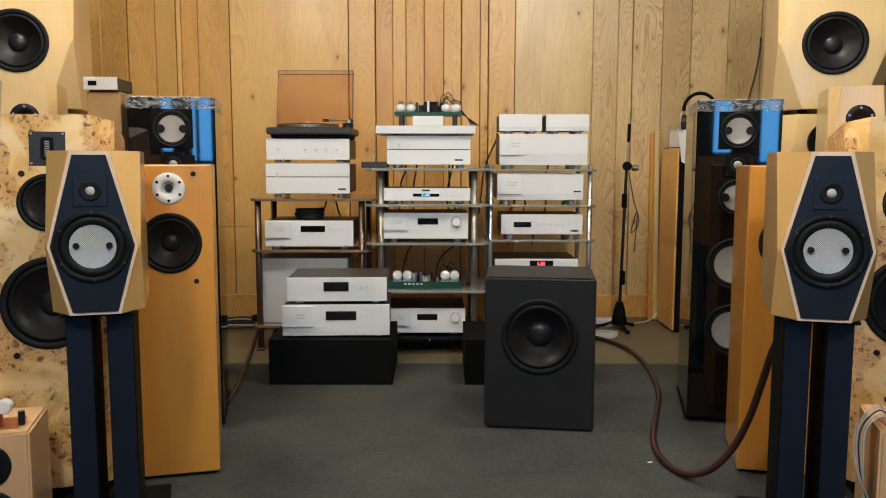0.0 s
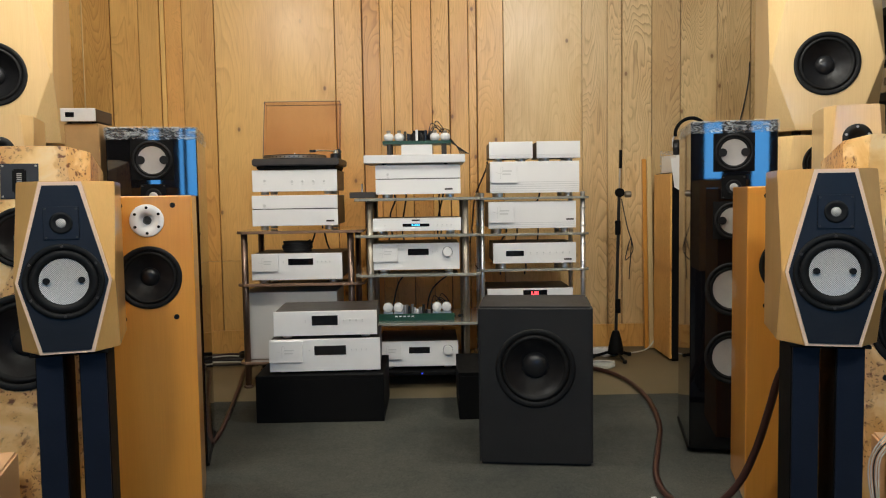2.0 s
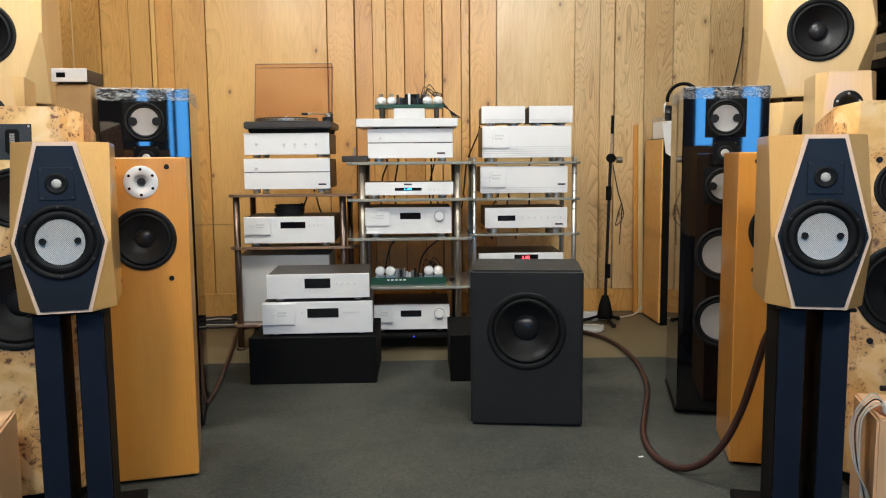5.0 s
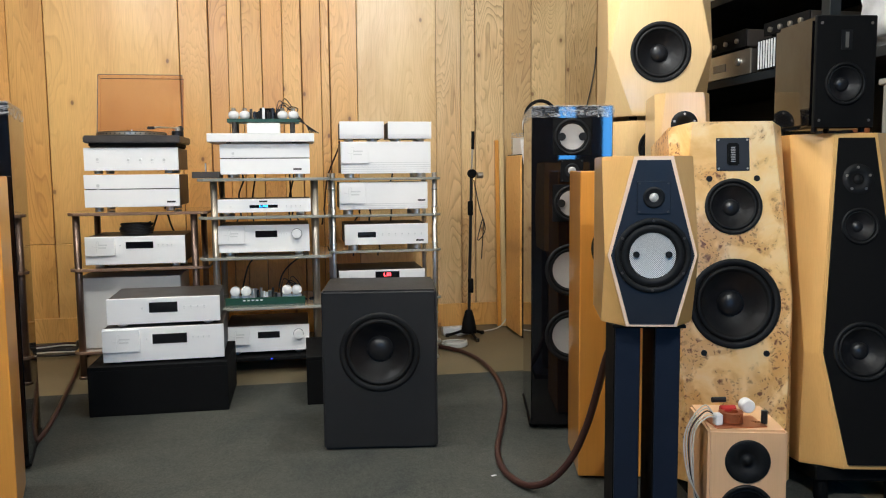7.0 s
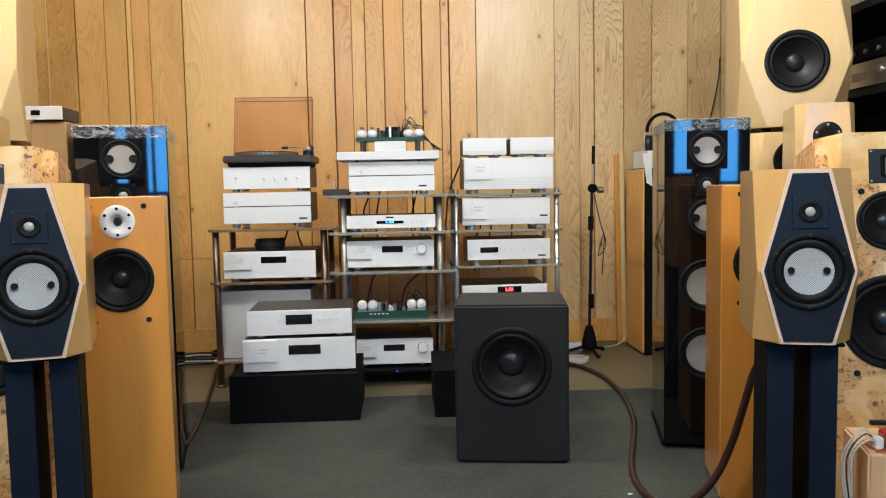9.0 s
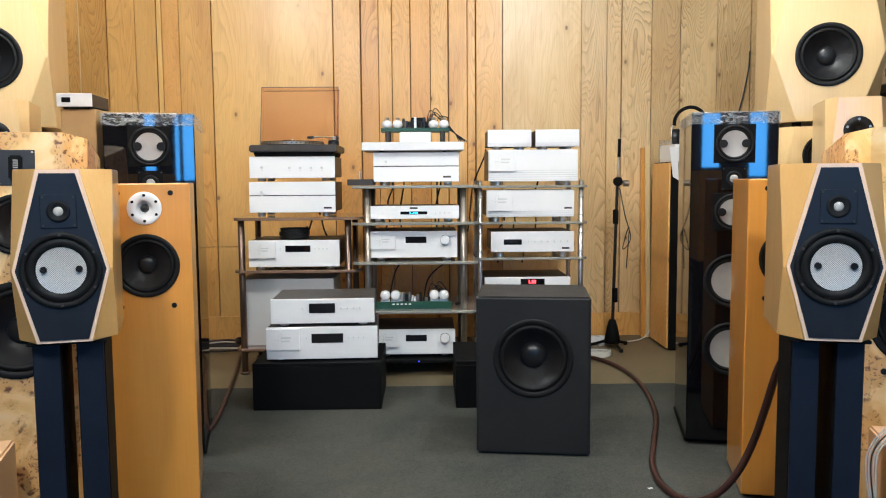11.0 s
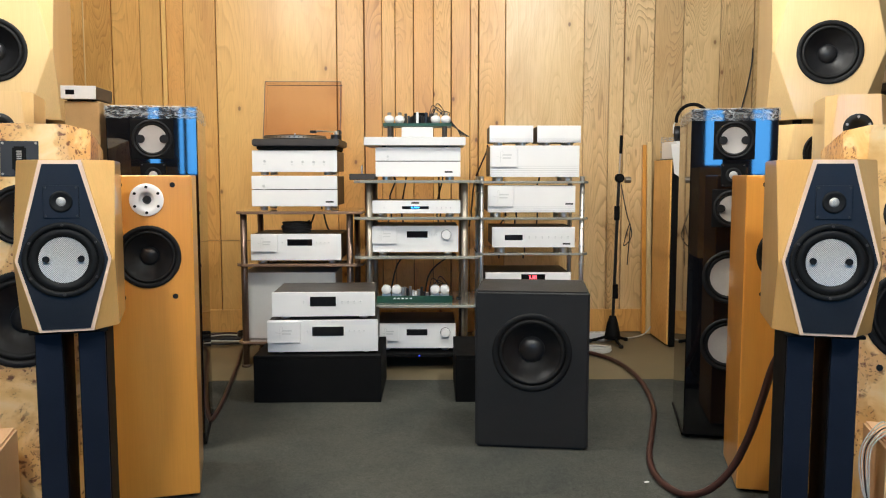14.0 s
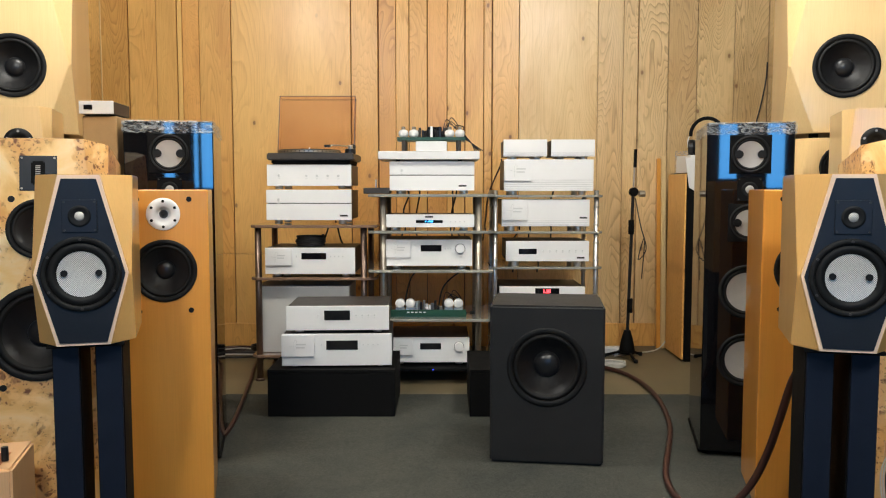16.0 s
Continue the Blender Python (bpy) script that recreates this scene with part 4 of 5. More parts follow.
# stack on the low rack
unit("preamplifier", "silver preamplifier with a row of small buttons", -0.425, -0.016, 0.966, 1.070, 4.10, 0.33, buttons=[(0.145, 0.5, 0.006)] + S4, cat="preamplifier")
unit("power_amplifier", "silver two-tier power amplifier standing on the rack shelf", -0.430, -0.016, 0.800, 0.948, 4.10, 0.33, split=0.882, buttons=[(0.145, 0.67, 0.007)], mark=(0.91, 0.15), foot=0.021)
unit("integrated_amplifier", "silver amplifier with raised front block and dark display", -0.440, -0.001, 0.537, 0.666, 4.10, 0.34, plaque=(0.005, 0.33, 0.30, 0.98), disp=(0.405, 0.56, 0.68, 0.80), buttons=[(0.35, 0.68, 0.003)] + [(0.73 + 0.045 * k, 0.68, 0.003) for k in range(4)], foot=0.016)
wb = thing("white_box", "large flat off-white box on the bottom rack shelf", "box", pose(-0.27, 4.17, 0.135))
part("body", box(-0.232, 0.232, 0, 0.30, 0.0005, 0.335, 0.003), BOARD_WHITE, wb)

# middle rack
unit("power_amplifier", "silver two-tier power amplifier on the top shelf", 0.170, 0.580, 0.944, 1.086, 4.09, 0.32, split=1.018, buttons=[(0.145, 0.68, 0.006)], mark=(0.86, 0.16), foot=0.016)
unit("disc_player", "slim silver disc player with a lit blue display", 0.142, 0.580, 0.7665, 0.829, 4.08, 0.30, disp=(0.355, 0.34, 0.65, 0.56), glowing=BLUE_LED, lamp=(0.16, 0.45, WHITE), mark=(0.5, 0.82), foot=0.0135, cat="disc player", buttons=[(0.74 + 0.05 * k, 0.45, 0.003) for k in range(4)])
unit("integrated_amplifier", "silver integrated amplifier with volume knob and raised block", 0.150, 0.570, 0.579, 0.707, 4.08, 0.34, plaque=(0.005, 0.32, 0.29, 0.98), disp=(0.405, 0.55, 0.645, 0.79), knob=(0.86, 0.66, 0.0225), buttons=[(0.69 + 0.03 * k, 0.67, 0.0025) for k in range(3)], foot=0.015)
unit("integrated_amplifier", "silver integrated amplifier with volume knob on the base", 0.165, 0.558, 0.102, 0.226, 4.09, 0.34, plaque=(0.005, 0.30, 0.29, 0.98), disp=(0.385, 0.52, 0.645, 0.77), knob=(0.87, 0.64, 0.0225), foot=0.016)

# chrome rack
unit("power_supply", "small white-silver power supply box", 0.7281, 0.9445, 1.1122, 1.1960, 4.205, 0.24, grooves=3, foot=0.0130, group="small power supplies", cat="power supply")
unit("power_supply", "small white-silver power supply box", 0.9649, 1.1813, 1.1122, 1.1960, 4.205, 0.24, grooves=3, foot=0.0130, group="small power supplies", cat="power supply")
unit("power_amplifier", "tall silver power amplifier wrapped in clear film", 0.7310, 1.1764, 0.9416, 1.0976, 4.205, 0.33, plaque=(0.01, 0.32, 0.30, 0.97), grooves=5, foot=0.0199)
unit("power_amplifier", "silver power amplifier with raised front block", 0.7203, 1.1589, 0.7652, 0.8997, 4.205, 0.33, plaque=(0.005, 0.22, 0.29, 0.98), grooves=3, mark=(0.93, 0.32), foot=0.0242)
unit("preamplifier", "silver preamplifier with small display and buttons", 0.7427, 1.1589, 0.5897, 0.6921, 4.205, 0.33, disp=(0.155, 0.36, 0.37, 0.62), buttons=[(0.45 + 0.078 * k, 0.52, 0.0035) for k in range(7)], mark=(0.9, 0.18), foot=0.0267, cat="preamplifier")
unit("converter", "silver converter with a lit red display", 0.7105, 1.1414, 0.3558, 0.4630, 4.205, 0.34, disp=(0.42, 0.62, 0.70, 0.92), glowing=RED_LED, plaque=(0.005, 0.3, 0.29, 0.98), foot=0.0358, cat="converter")


# the two amplifiers on the black box
unit("integrated_amplifier", "silver amplifier with a large raised block on the black box", -0.246, 0.214, 0.212, 0.347, 3.525, 0.34, 2.0, plaque=(0.0, 0.30, 0.30, 0.96), disp=(0.405, 0.50, 0.69, 0.79), buttons=[(0.36, 0.66, 0.0025)] + [(0.74 + 0.045 * k, 0.66, 0.0025) for k in range(4)], foot=0.009)
unit("disc_player", "silver disc player with black display, stacked on an amplifier", -0.226, 0.203, 0.362, 0.464, 3.525, 0.32, 2.0, disp=(0.37, 0.42, 0.62, 0.82), buttons=[(0.31, 0.62, 0.003)] + [(0.68 + 0.06 * k, 0.62, 0.0035) for k in range(4)], foot=0.014, cat="disc player")

# turntable with its cover open
tt = thing("turntable", "black turntable with open tinted acrylic dust cover", "turntable", pose(-0.210, 4.07, 1.070))
part("plinth", box(-0.208, 0.208, 0, 0.36, 0.020, 0.054, 0.005, 2), STEEL_DARK, tt)
part("underbody", box(-0.19, 0.19, 0.02, 0.34, 0.006, 0.0225, 0.003), MATT_BLACK, tt)
for x in (-0.17, 0.17):
    for y in (0.05, 0.31):
        part("foot", cyl(0.02, 0, 0.008, (x, y, 0), "z", 16), RUBBER, tt)
part("platter", lathe([(0, 0.054), (0.150, 0.054), (0.153, 0.057), (0.153, 0.072), (0.150, 0.075), (0, 0.076)], (-0.03, 0.17, 0), "z", 64), CAP_BLACK, tt, "satin black platter")
part("platter_rim", lathe([(0.1532, 0.058), (0.1548, 0.058), (0.1548, 0.071), (0.1532, 0.071)], (-0.03, 0.17, 0), "z", 64, closed=True), PEWTER, tt, "bright metal platter rim")
for k in range(44):
    a = math.tau * k / 44
    part("strobe_dot", cyl(0.0032, 0.154, 0.1556, (0, 0, 0), "x", 8), CAP_BLACK, tt).matrix_local = pose(-0.03, 0.17, 0.0645, 0, 0, math.degrees(a))
part("spindle", cyl(0.003, 0.075, 0.088, (-0.03, 0.17, 0), "z", 10), CHROME, tt)
part("label_disc", lathe([(0.05, 0.0765), (0, 0.0785)], (-0.03, 0.17, 0), "z", 24), WHITE, tt)
part("arm_base", cyl(0.028, 0.052, 0.085, (0.165, 0.25, 0), "z", 24, bev=0.003), CAP_BLACK, tt)
part("arm_pivot", cyl(0.013, 0.085, 0.105, (0.165, 0.25, 0), "z", 18, bev=0.002), CHROME, tt)
part("tonearm", tube([(0.175, 0.29, 0.098), (0.165, 0.25, 0.098), (0.15, 0.16, 0.096), (0.11, 0.06, 0.093), (0.085, 0.04, 0.09)], 0.004, 8), CHROME, tt, "", True)
part("counterweight", cyl(0.014, 0.275, 0.305, (0.174, 0, 0.098), "y", 18, bev=0.002), CAP_BLACK, tt)
part("headshell", box(0.065, 0.095, 0.025, 0.05, 0.083, 0.095, 0.002), CAP_BLACK, tt)
hin = pose(-0.018, 0.355, 0.056, -14)
g = 0.003
for nm, lo, hi in (("cover_back", (-0.197, -g, 0.0), (0.197, 0, 0.305)), ("cover_top", (-0.197, -0.055, 0.305 - g), (0.197, -g, 0.305)),
                   ("cover_side", (-0.197, -0.055, 0.0), (-0.194, -g, 0.305 - g)), ("cover_side", (0.194, -0.055, 0.0), (0.197, -g, 0.305 - g))):
    bm = bmesh.new()
    add_box(bm, lo[0], hi[0], lo[1], hi[1], lo[2], hi[2])
    bm.transform(hin)
    part(nm, bm, TINTED, tt, "tinted transparent acrylic panel of the raised cover")
bm = bmesh.new()
for x in (-0.197, 0.197):
    add_box(bm, x - 0.0018, x + 0.0018, -0.0565, -0.0540, 0, 0.306)
add_box(bm, -0.198, 0.198, -0.0565, -0.0545, 0.3035, 0.3065)
add_box(bm, -0.198, 0.198, -0.0012, 0.0012, 0.3035, 0.3065)
bm.transform(hin)
part("cover_edge", bm, STEEL_DARK, tt, "dark edge of the acrylic cover")

# plate and bare circuit on top of the middle rack
tp = thing("white_plate", "thick white plate lying on an amplifier", "plate", pose(0.36, 4.06, 1.0865))
part("body", box(-0.243, 0.243, 0, 0.34, 0.006, 0.046, 0.003), WHITE, tp)
for x in (-0.15, 0.15):
    for y in (0.05, 0.29):
        part("foot", cyl(0.01, 0, 0.0065, (x, y, 0), "z", 12), RUBBER, tp)


def bare_circuit(x, y, z, w, front_box, bulbs, label, seed):
    """A populated green board on stand-offs, with round white valves or capacitors in front and wiring behind."""
    t = thing("bare_circuit_board", label, "circuit board", pose(x, y, z))
    lift = 0.052 if front_box else 0.012
    part("board", box(-w, w, 0.02, 0.16, lift, lift + (0.016 if front_box else 0.006), 0.001), GREEN_PCB, t, "green circuit board")
    for sx in (-1, 1):
        for yy in (0.03, 0.15):
            part("standoff", cyl(0.012 if front_box else 0.005, 0, lift, (sx * w * 0.8, yy, 0), "z", 12), STEEL_DARK if front_box else CHROME, t)
    if front_box:
        part("transformer_box", box(-0.075, 0.075, 0.0, 0.10, 0.0, lift - 0.004, 0.003), WHITE, t, "small white box under the board")
    else:
        part("front_rail", box(-w - 0.03, w + 0.02, 0.006, 0.02, 0.0, 0.034, 0.001), GREEN_PCB, t, "upright green board edge")
        for k in range(5):
            part("chip", box(-0.11 + k * 0.02, -0.098 + k * 0.02, 0.003, 0.0065, 0.02, 0.026, 0), WHITE, t)
    zt = lift + (0.016 if front_box else 0.006)
    for px in bulbs:
        if front_box:
            part("valve", lathe([(0.013, 0), (0.021, 0.005), (0.0245, 0.018), (0.021, 0.031), (0.010, 0.037), (0.0, 0.039)], (px, 0.04, zt), "z", 24), WHITE, t, "round white bulb", True)
            part("valve_cap", cyl(0.0095, 0.036, 0.051, (px, 0.04, zt), "z", 16, bev=0.003), PEWTER, t, "grey metal cap")
        else:
            part("capacitor", cyl(0.0235, -0.018, 0.02, (px, 0.03, zt + 0.046), "y", 26, bev=0.004), WHITE, t, "round white capacitor", True)
            part("clamp", box(px - 0.022, px + 0.022, 0.02, 0.045, zt, zt + 0.026, 0.001), CHROME, t)
    rnd = random.Random(seed)
    for k in range(11):
        px = -0.07 + 0.014 * k
        hh = rnd.uniform(0.028, 0.058)
        if k % 3 == 2:
            part("block", box(px - 0.006, px + 0.006, 0.05, 0.07, zt, zt + hh, 0.001), WHITE if k % 2 else CAP_BLACK, t)
        else:
            part("can", cyl(rnd.uniform(0.006, 0.011), 0, hh, (px, rnd.uniform(0.045, 0.12), zt), "z", 12, bev=0.001), rnd.choice((CAP_BLACK, CAP_BLACK, CHROME, STEEL_DARK) if front_box else (CHROME, STEEL_DARK, WHITE)), t)
    if front_box:
        part("heat_sink", box(-0.02, 0.05, 0.10, 0.13, zt, zt + 0.055, 0.002), MATT_BLACK, t, "black finned heat sink")
    for k in range(5):
        a = rnd.uniform(0.05, 0.10)
        part("wire", tube([(a, 0.10, zt + 0.01), (a + 0.02, 0.11, zt + 0.06 + 0.01 * k), (a + 0.06, 0.12, zt + 0.055), (w - 0.01, 0.13, zt + 0.03 - 0.006 * k), (w + 0.03, 0.14, zt - 0.02), (w + 0.05 + 0.01 * k, 0.15, 0.008)], 0.0022, 6), CABLE, t)
    return t


bare_circuit(0.372, 4.075, 1.1325, 0.165, True, (-0.135, -0.085, 0.088, 0.138), "bare green circuit board with white bulbs and wiring", 3)
bare_circuit(0.362, 4.09, 0.3265, 0.16, False, (-0.145, -0.095, 0.095, 0.142), "bare green circuit board with white round capacitors on a shelf", 5)

# small loose things on the racks
al = thing("flat_tray", "flat dark metal tray jutting over the shelf corner", "tray", pose(0.10, 4.12, 0.9275))
part("body", box(-0.055, 0.07, -0.05, 0.12, 0.001, 0.03, 0.003), STEEL_DARK, al)
part("pin", cyl(0.004, 0.03, 0.07, (0.0, 0.02, 0), "z", 10), CHROME, al)


def coil(name, label, m, r, turns, thick, mat, cat="cable"):
    pts = []
    rnd = random.Random(int(r * 1000) + turns)
    for k in range(turns * 10 + 1):
        a = math.tau * k / 10
        q = r * (0.82 + 0.2 * rnd.random())
        pts.append((q * math.cos(a), q * 0.8 * math.sin(a), thick + 2.1 * thick * (k // 10) * 0.8))
    t = thing(name, label, cat, m)
    part("loop", tube(pts, thick, 7, steps=3), mat, t, "", True)
    return t


coil("cable_coil", "dark coiled cable lying on an amplifier", pose(-0.24, 4.24, 0.6665), 0.075, 6, 0.005, CABLE)
coil("cable_coil", "black coiled cables on the floor by the wall", pose(-0.60, 4.80, 0.0), 0.09, 5, 0.006, CABLE)
coil("cable_coil", "white coiled flex on the floor", pose(1.34, 4.46, 0.0), 0.07, 4, 0.004, WHITE_CABLE)


def run(name, label, pts, r, mat):
    t = thing(name, label, "cable")
    part("cable", tube(pts, r, 10), mat, t, "", True)
    return t


run("speaker_hose", "thick dark red speaker cable looping over the carpet", [(1.10, 4.50, 0.014), (1.292, 4.35, 0.014), (1.383, 4.115, 0.014), (1.392, 3.756, 0.016), (1.333, 3.346, 0.016), (1.235, 3.017, 0.016), (1.161, 2.775, 0.016), (1.141, 2.593, 0.016), (1.175, 2.47, 0.020), (1.228, 2.41, 0.055), (1.281, 2.38, 0.128), (1.319, 2.36, 0.228), (1.339, 2.33, 0.339), (1.352, 2.29, 0.452), (1.37, 2.24, 0.53)], 0.0105, HOSE)
run("speaker_hose", "dark speaker cable running from the wall along the carpet", [(-0.50, 4.80, 0.012), (-0.585, 4.55, 0.012), (-0.516, 4.08, 0.014), (-0.452, 3.65, 0.016), (-0.408, 3.30, 0.016), (-0.405, 3.05, 0.016)], 0.009, HOSE)
for k, (r, mat, lb) in enumerate(((0.006, CABLE, "black"), (0.004, WHITE_CABLE, "pale grey"), (0.007, CABLE, "black"), (0.005, HOSE, "dark red"), (0.006, CABLE, "black"), (0.004, WHITE_CABLE, "pale grey"), (0.005, CABLE, "black"), (0.006, HOSE, "dark red"))):
    o = 0.04 * k
    z = r + 0.006 * (k % 3)
    run("floor_cable", lb + " cable lying in a loose bundle along the wall", [(-1.15, 4.62 + o * 0.9, z), (-0.92 + 0.02 * (k % 3), 4.66 + o * 0.7, z + 0.004), (-0.74, 4.60 + o * 0.9 + 0.03 * (k % 2), z + 0.012), (-0.58, 4.68 + o * 0.5, z), (-0.46 - 0.03 * (k % 4), 4.60 + o * 0.4, z)], r, mat)
for k, (x0, z0, x1, z1) in enumerate(((0.20, 0.74, 0.24, 0.93), (0.27, 0.6, 0.30, 0.94), (0.46, 0.62, 0.50, 0.95), (0.52, 0.6, 0.48, 0.93), (0.22, 0.40, 0.33, 0.56), (0.40, 0.36, 0.55, 0.54), (-0.25, 0.55, -0.20, 0.76), (-0.10, 0.55, -0.15, 0.77), (0.64, 0.75, 0.74, 1.10), (0.80, 0.58, 0.84, 0.74), (0.93, 0.58, 0.90, 0.75), (1.0, 0.75, 1.02, 0.93))):
    run("hanging_cable", "thin dark cable hanging behind the rack", [(x0, 4.47, z0 - 0.07), (x0 + 0.02, 4.60, z0 + 0.03), ((x0 + x1) / 2 - 0.01, 4.64, (z0 + z1) / 2), (x1, 4.58, z1 - 0.02), (x1, 4.52, z1 + 0.01)], 0.0045, HOSE if k in (1, 3, 8) else CABLE)
run("flex", "thin white flex lying on the floor by the wall", [(1.40, 4.70, 0.006), (1.55, 4.78, 0.006), (1.70, 4.86, 0.02), (1.80, 4.93, 0.14), (1.83, 4.98, 0.20)], 0.004, WHITE_CABLE)
run("wall_cable", "thin dark cable hanging down the boarded wall", [(2.345, 5.015, 1.70), (2.340, 5.015, 1.60), (2.315, 5.012, 1.46), (2.285, 5.012, 1.33), (2.27, 5.010, 1.20)], 0.004, CABLE)
ps = thing("power_strip", "white plastic power strip on the floor", "power strip", pose(1.40, 4.77, 0, 0, 0, 5))
part("body", box(-0.075, 0.075, -0.03, 0.03, 0.001, 0.045, 0.005, 2), WHITE, ps)
for x in (-0.045, 0.0, 0.045):
    part("socket", cyl(0.017, 0.043, 0.0462, (x, 0, 0), "z", 18), BOARD_WHITE, ps)

# microphone stand
mic = thing("microphone_stand", "slim black microphone stand with boom clamp and clip", "microphone stand", pose(1.462, 4.66, 0))
part("base", lathe([(0.0, 0.16), (0.018, 0.16), (0.03, 0.12), (0.042, 0.06), (0.045, 0.03), (0, 0.03)], (0, 0, 0), "z", 24), MATT_BLACK, mic, "", True)
for a in (-80, 40, 160):
    c, s = math.cos(radians(a)), math.sin(radians(a))
    lg = part("leg", tube([(0.02 * c, 0.02 * s, 0.045), (0.09 * c, 0.09 * s, 0.02), (0.125 * c, 0.125 * s, 0.012)], 0.008, 8), MATT_BLACK, mic)
    part("rubber_foot", cyl(0.012, 0, 0.02, (0.125 * c, 0.125 * s, 0), "z", 12, bev=0.003), RUBBER, lg)
part("pole", tube([(0, 0, 0.10), (0.008, 0, 0.45), (0.02, 0, 0.95)], 0.009, 10), CAP_BLACK, mic)
part("upper_pole", tube([(0.02, 0, 0.93), (0.028, 0, 1.16)], 0.005, 8), CHROME, mic)
part("grip", tube([(0.027, 0, 1.07), (0.029, 0, 1.17)], 0.009, 10), MATT_BLACK, mic)
part("clamp", cyl(0.025, -0.016, 0.016, (0.022, 0, 0.935), "y", 20, bev=0.004), MATT_BLACK, mic)
part("clamp_knob", cyl(0.018, 0.0, 0.035, (0.05, 0, 0.925), "x", 16, bev=0.003), PEWTER, mic)
for z in (0.30, 0.74):
    part("collar", cyl(0.016, z - 0.04, z + 0.04, (0.012, 0, 0), "z", 14, bev=0.003), MATT_BLACK, mic)
part("cable", tube([(0.03, -0.01, 0.90), (0.06, -0.015, 0.75), (0.095, -0.01, 0.62), (0.05, -0.012, 0.56), (0.085, -0.01, 0.68), (0.075, 0, 0.45)], 0.003, 6), CABLE, mic)

# panels leaning on the wall
for x, w, h, mt, lb in ((1.712, 0.024, 1.135, CHERRY, "long narrow cherry-wood panel leaning on the wall"), (1.741, 0.030, 1.15, MAPLE, "long narrow pale wood panel leaning on the wall")):
    pn = thing("leaning_panel", lb, "panel", pose(x, 4.93, 0, -3.5), "leaning panels")
    part("board", box(-w / 2, w / 2, 0, 0.03, 0.002, h, 0.003), mt, pn)
fs = thing("film_wrapped_panel", "narrow wooden panel wrapped in loose clear film by the wall", "panel", pose(1.765, 4.80, 0, -2))
part("board", box(0.015, 0.075, 0.01, 0.03, 0.002, 1.10, 0.002), PINE_PALE, fs)
bm = bmesh.new()
rnd = random.Random(11)
rows = []
for j in range(15):
    z = 0.25 + 0.92 * j / 14
    rows.append([bm.verts.new((-0.005 + 0.11 * i / 8 + rnd.uniform(-0.004, 0.004), 0.0 - 0.008 * math.sin(i * 1.1 + j * 0.6) + rnd.uniform(-0.003, 0.003), z)) for i in range(9)])
for p, q in zip(rows, rows[1:]):
    for i in range(8):
        bm.faces.new((p[i], p[i + 1], q[i + 1], q[i]))
part("film", bm, WRAP, fs, "creased clear plastic film", True)
bk = thing("narrow_black_speaker", "narrow black loudspeaker tower with wooden side beside the wall", "loudspeaker", pose(1.845, 4.56, 0))
part("cabinet", cut(box(-0.095, 0.10, 0, 0.33, 0.012, 1.04, 0.004), [(0, 0.75, 0.05, 0.05), (0, 0.55, 0.05, 0.05)]), MATT_BLACK, bk)
part("side_panel", box(-0.106, -0.0955, 0.004, 0.326, 0.014, 1.035, 0.002), PINE, bk, "wooden side cheek")
part("plinth", box(-0.09, 0.09, 0.01, 0.32, 0.0, 0.013, 0.002), MATT_BLACK, bk)
for z in (0.75, 0.55):
    driver(bk, 0, z, 0.058)
wc = thing("white_carton", "small white carton lying on a speaker", "carton", pose(1.86, 4.60, 1.0405, 0, 0, 6))
part("body", box(-0.085, 0.09, 0, 0.20, 0.0005, 0.095, 0.002), WHITE, wc)
pp = thing("paper_sheet", "white sheet of paper hanging over a speaker edge", "paper", pose(1.775, 4.545, 1.02))
pts = [(-0.042, 0.10), (0.005, 0.10), (0.012, -0.08), (-0.02, -0.06)]
part("sheet", prism(pts, 0.0, 0.0012), WHITE, pp)
hp = thing("headphones", "large black over-ear headphones resting on a carton", "headphones", pose(1.885, 4.67, 1.136, 0, 0, -20))
band = [(0.085 * math.cos(radians(a)), 0, 0.115 + 0.09 * math.sin(radians(a))) for a in range(-10, 200, 15)]
part("headband", tube(band, 0.010, 8), MATT_BLACK, hp, "", True)
for s in (-1, 1):
    cu = part("ear_cup", cyl(0.045, -0.016, 0.016, (s * 0.080, 0, 0.045), "x", 24, bev=0.006), CAP_BLACK, hp)
    part("ear_pad", lathe([(0.024, 0), (0.030, -s * 0.02), (0.042, -s * 0.02), (0.045, 0)], (s * 0.066, 0, 0.045), "x", 24), RUBBER, cu, "", True)
    part("yoke", tube([(s * 0.085, 0.0, 0.12), (s * 0.098, 0, 0.09), (s * 0.098, 0, 0.045)], 0.004, 6), CHROME, hp)

# box and small meter beside the tall speakers
cb = thing("tall_carton", "tall narrow brown cardboard carton", "carton", pose(-0.722, 2.92, 0, 0, 0, 4))
part("body", box(-0.056, 0.056, 0, 0.18, 0.002, 1.196, 0.003), KRAFT, cb)
mt = thing("small_meter", "small silver metal instrument on a tall carton", "instrument", pose(-0.722, 2.90, 1.1965, 0, 0, 4))
part("front", box(-0.056, 0.056, -0.005, 0.0, 0.004, 0.047, 0.001), ALU_ETCH, mt)
part("case", box(-0.054, 0.054, 0.0005, 0.17, 0.004, 0.046, 0.002), STEEL_DARK, mt)
part("display", box(-0.040, -0.012, -0.0065, -0.0045, 0.018, 0.034, 0.0005), DISPLAY, mt)
for x in (-0.04, 0.04):
    for y in (0.03, 0.14):
        part("foot", cyl(0.008, 0, 0.0045, (x, y, 0), "z", 10), RUBBER, mt)

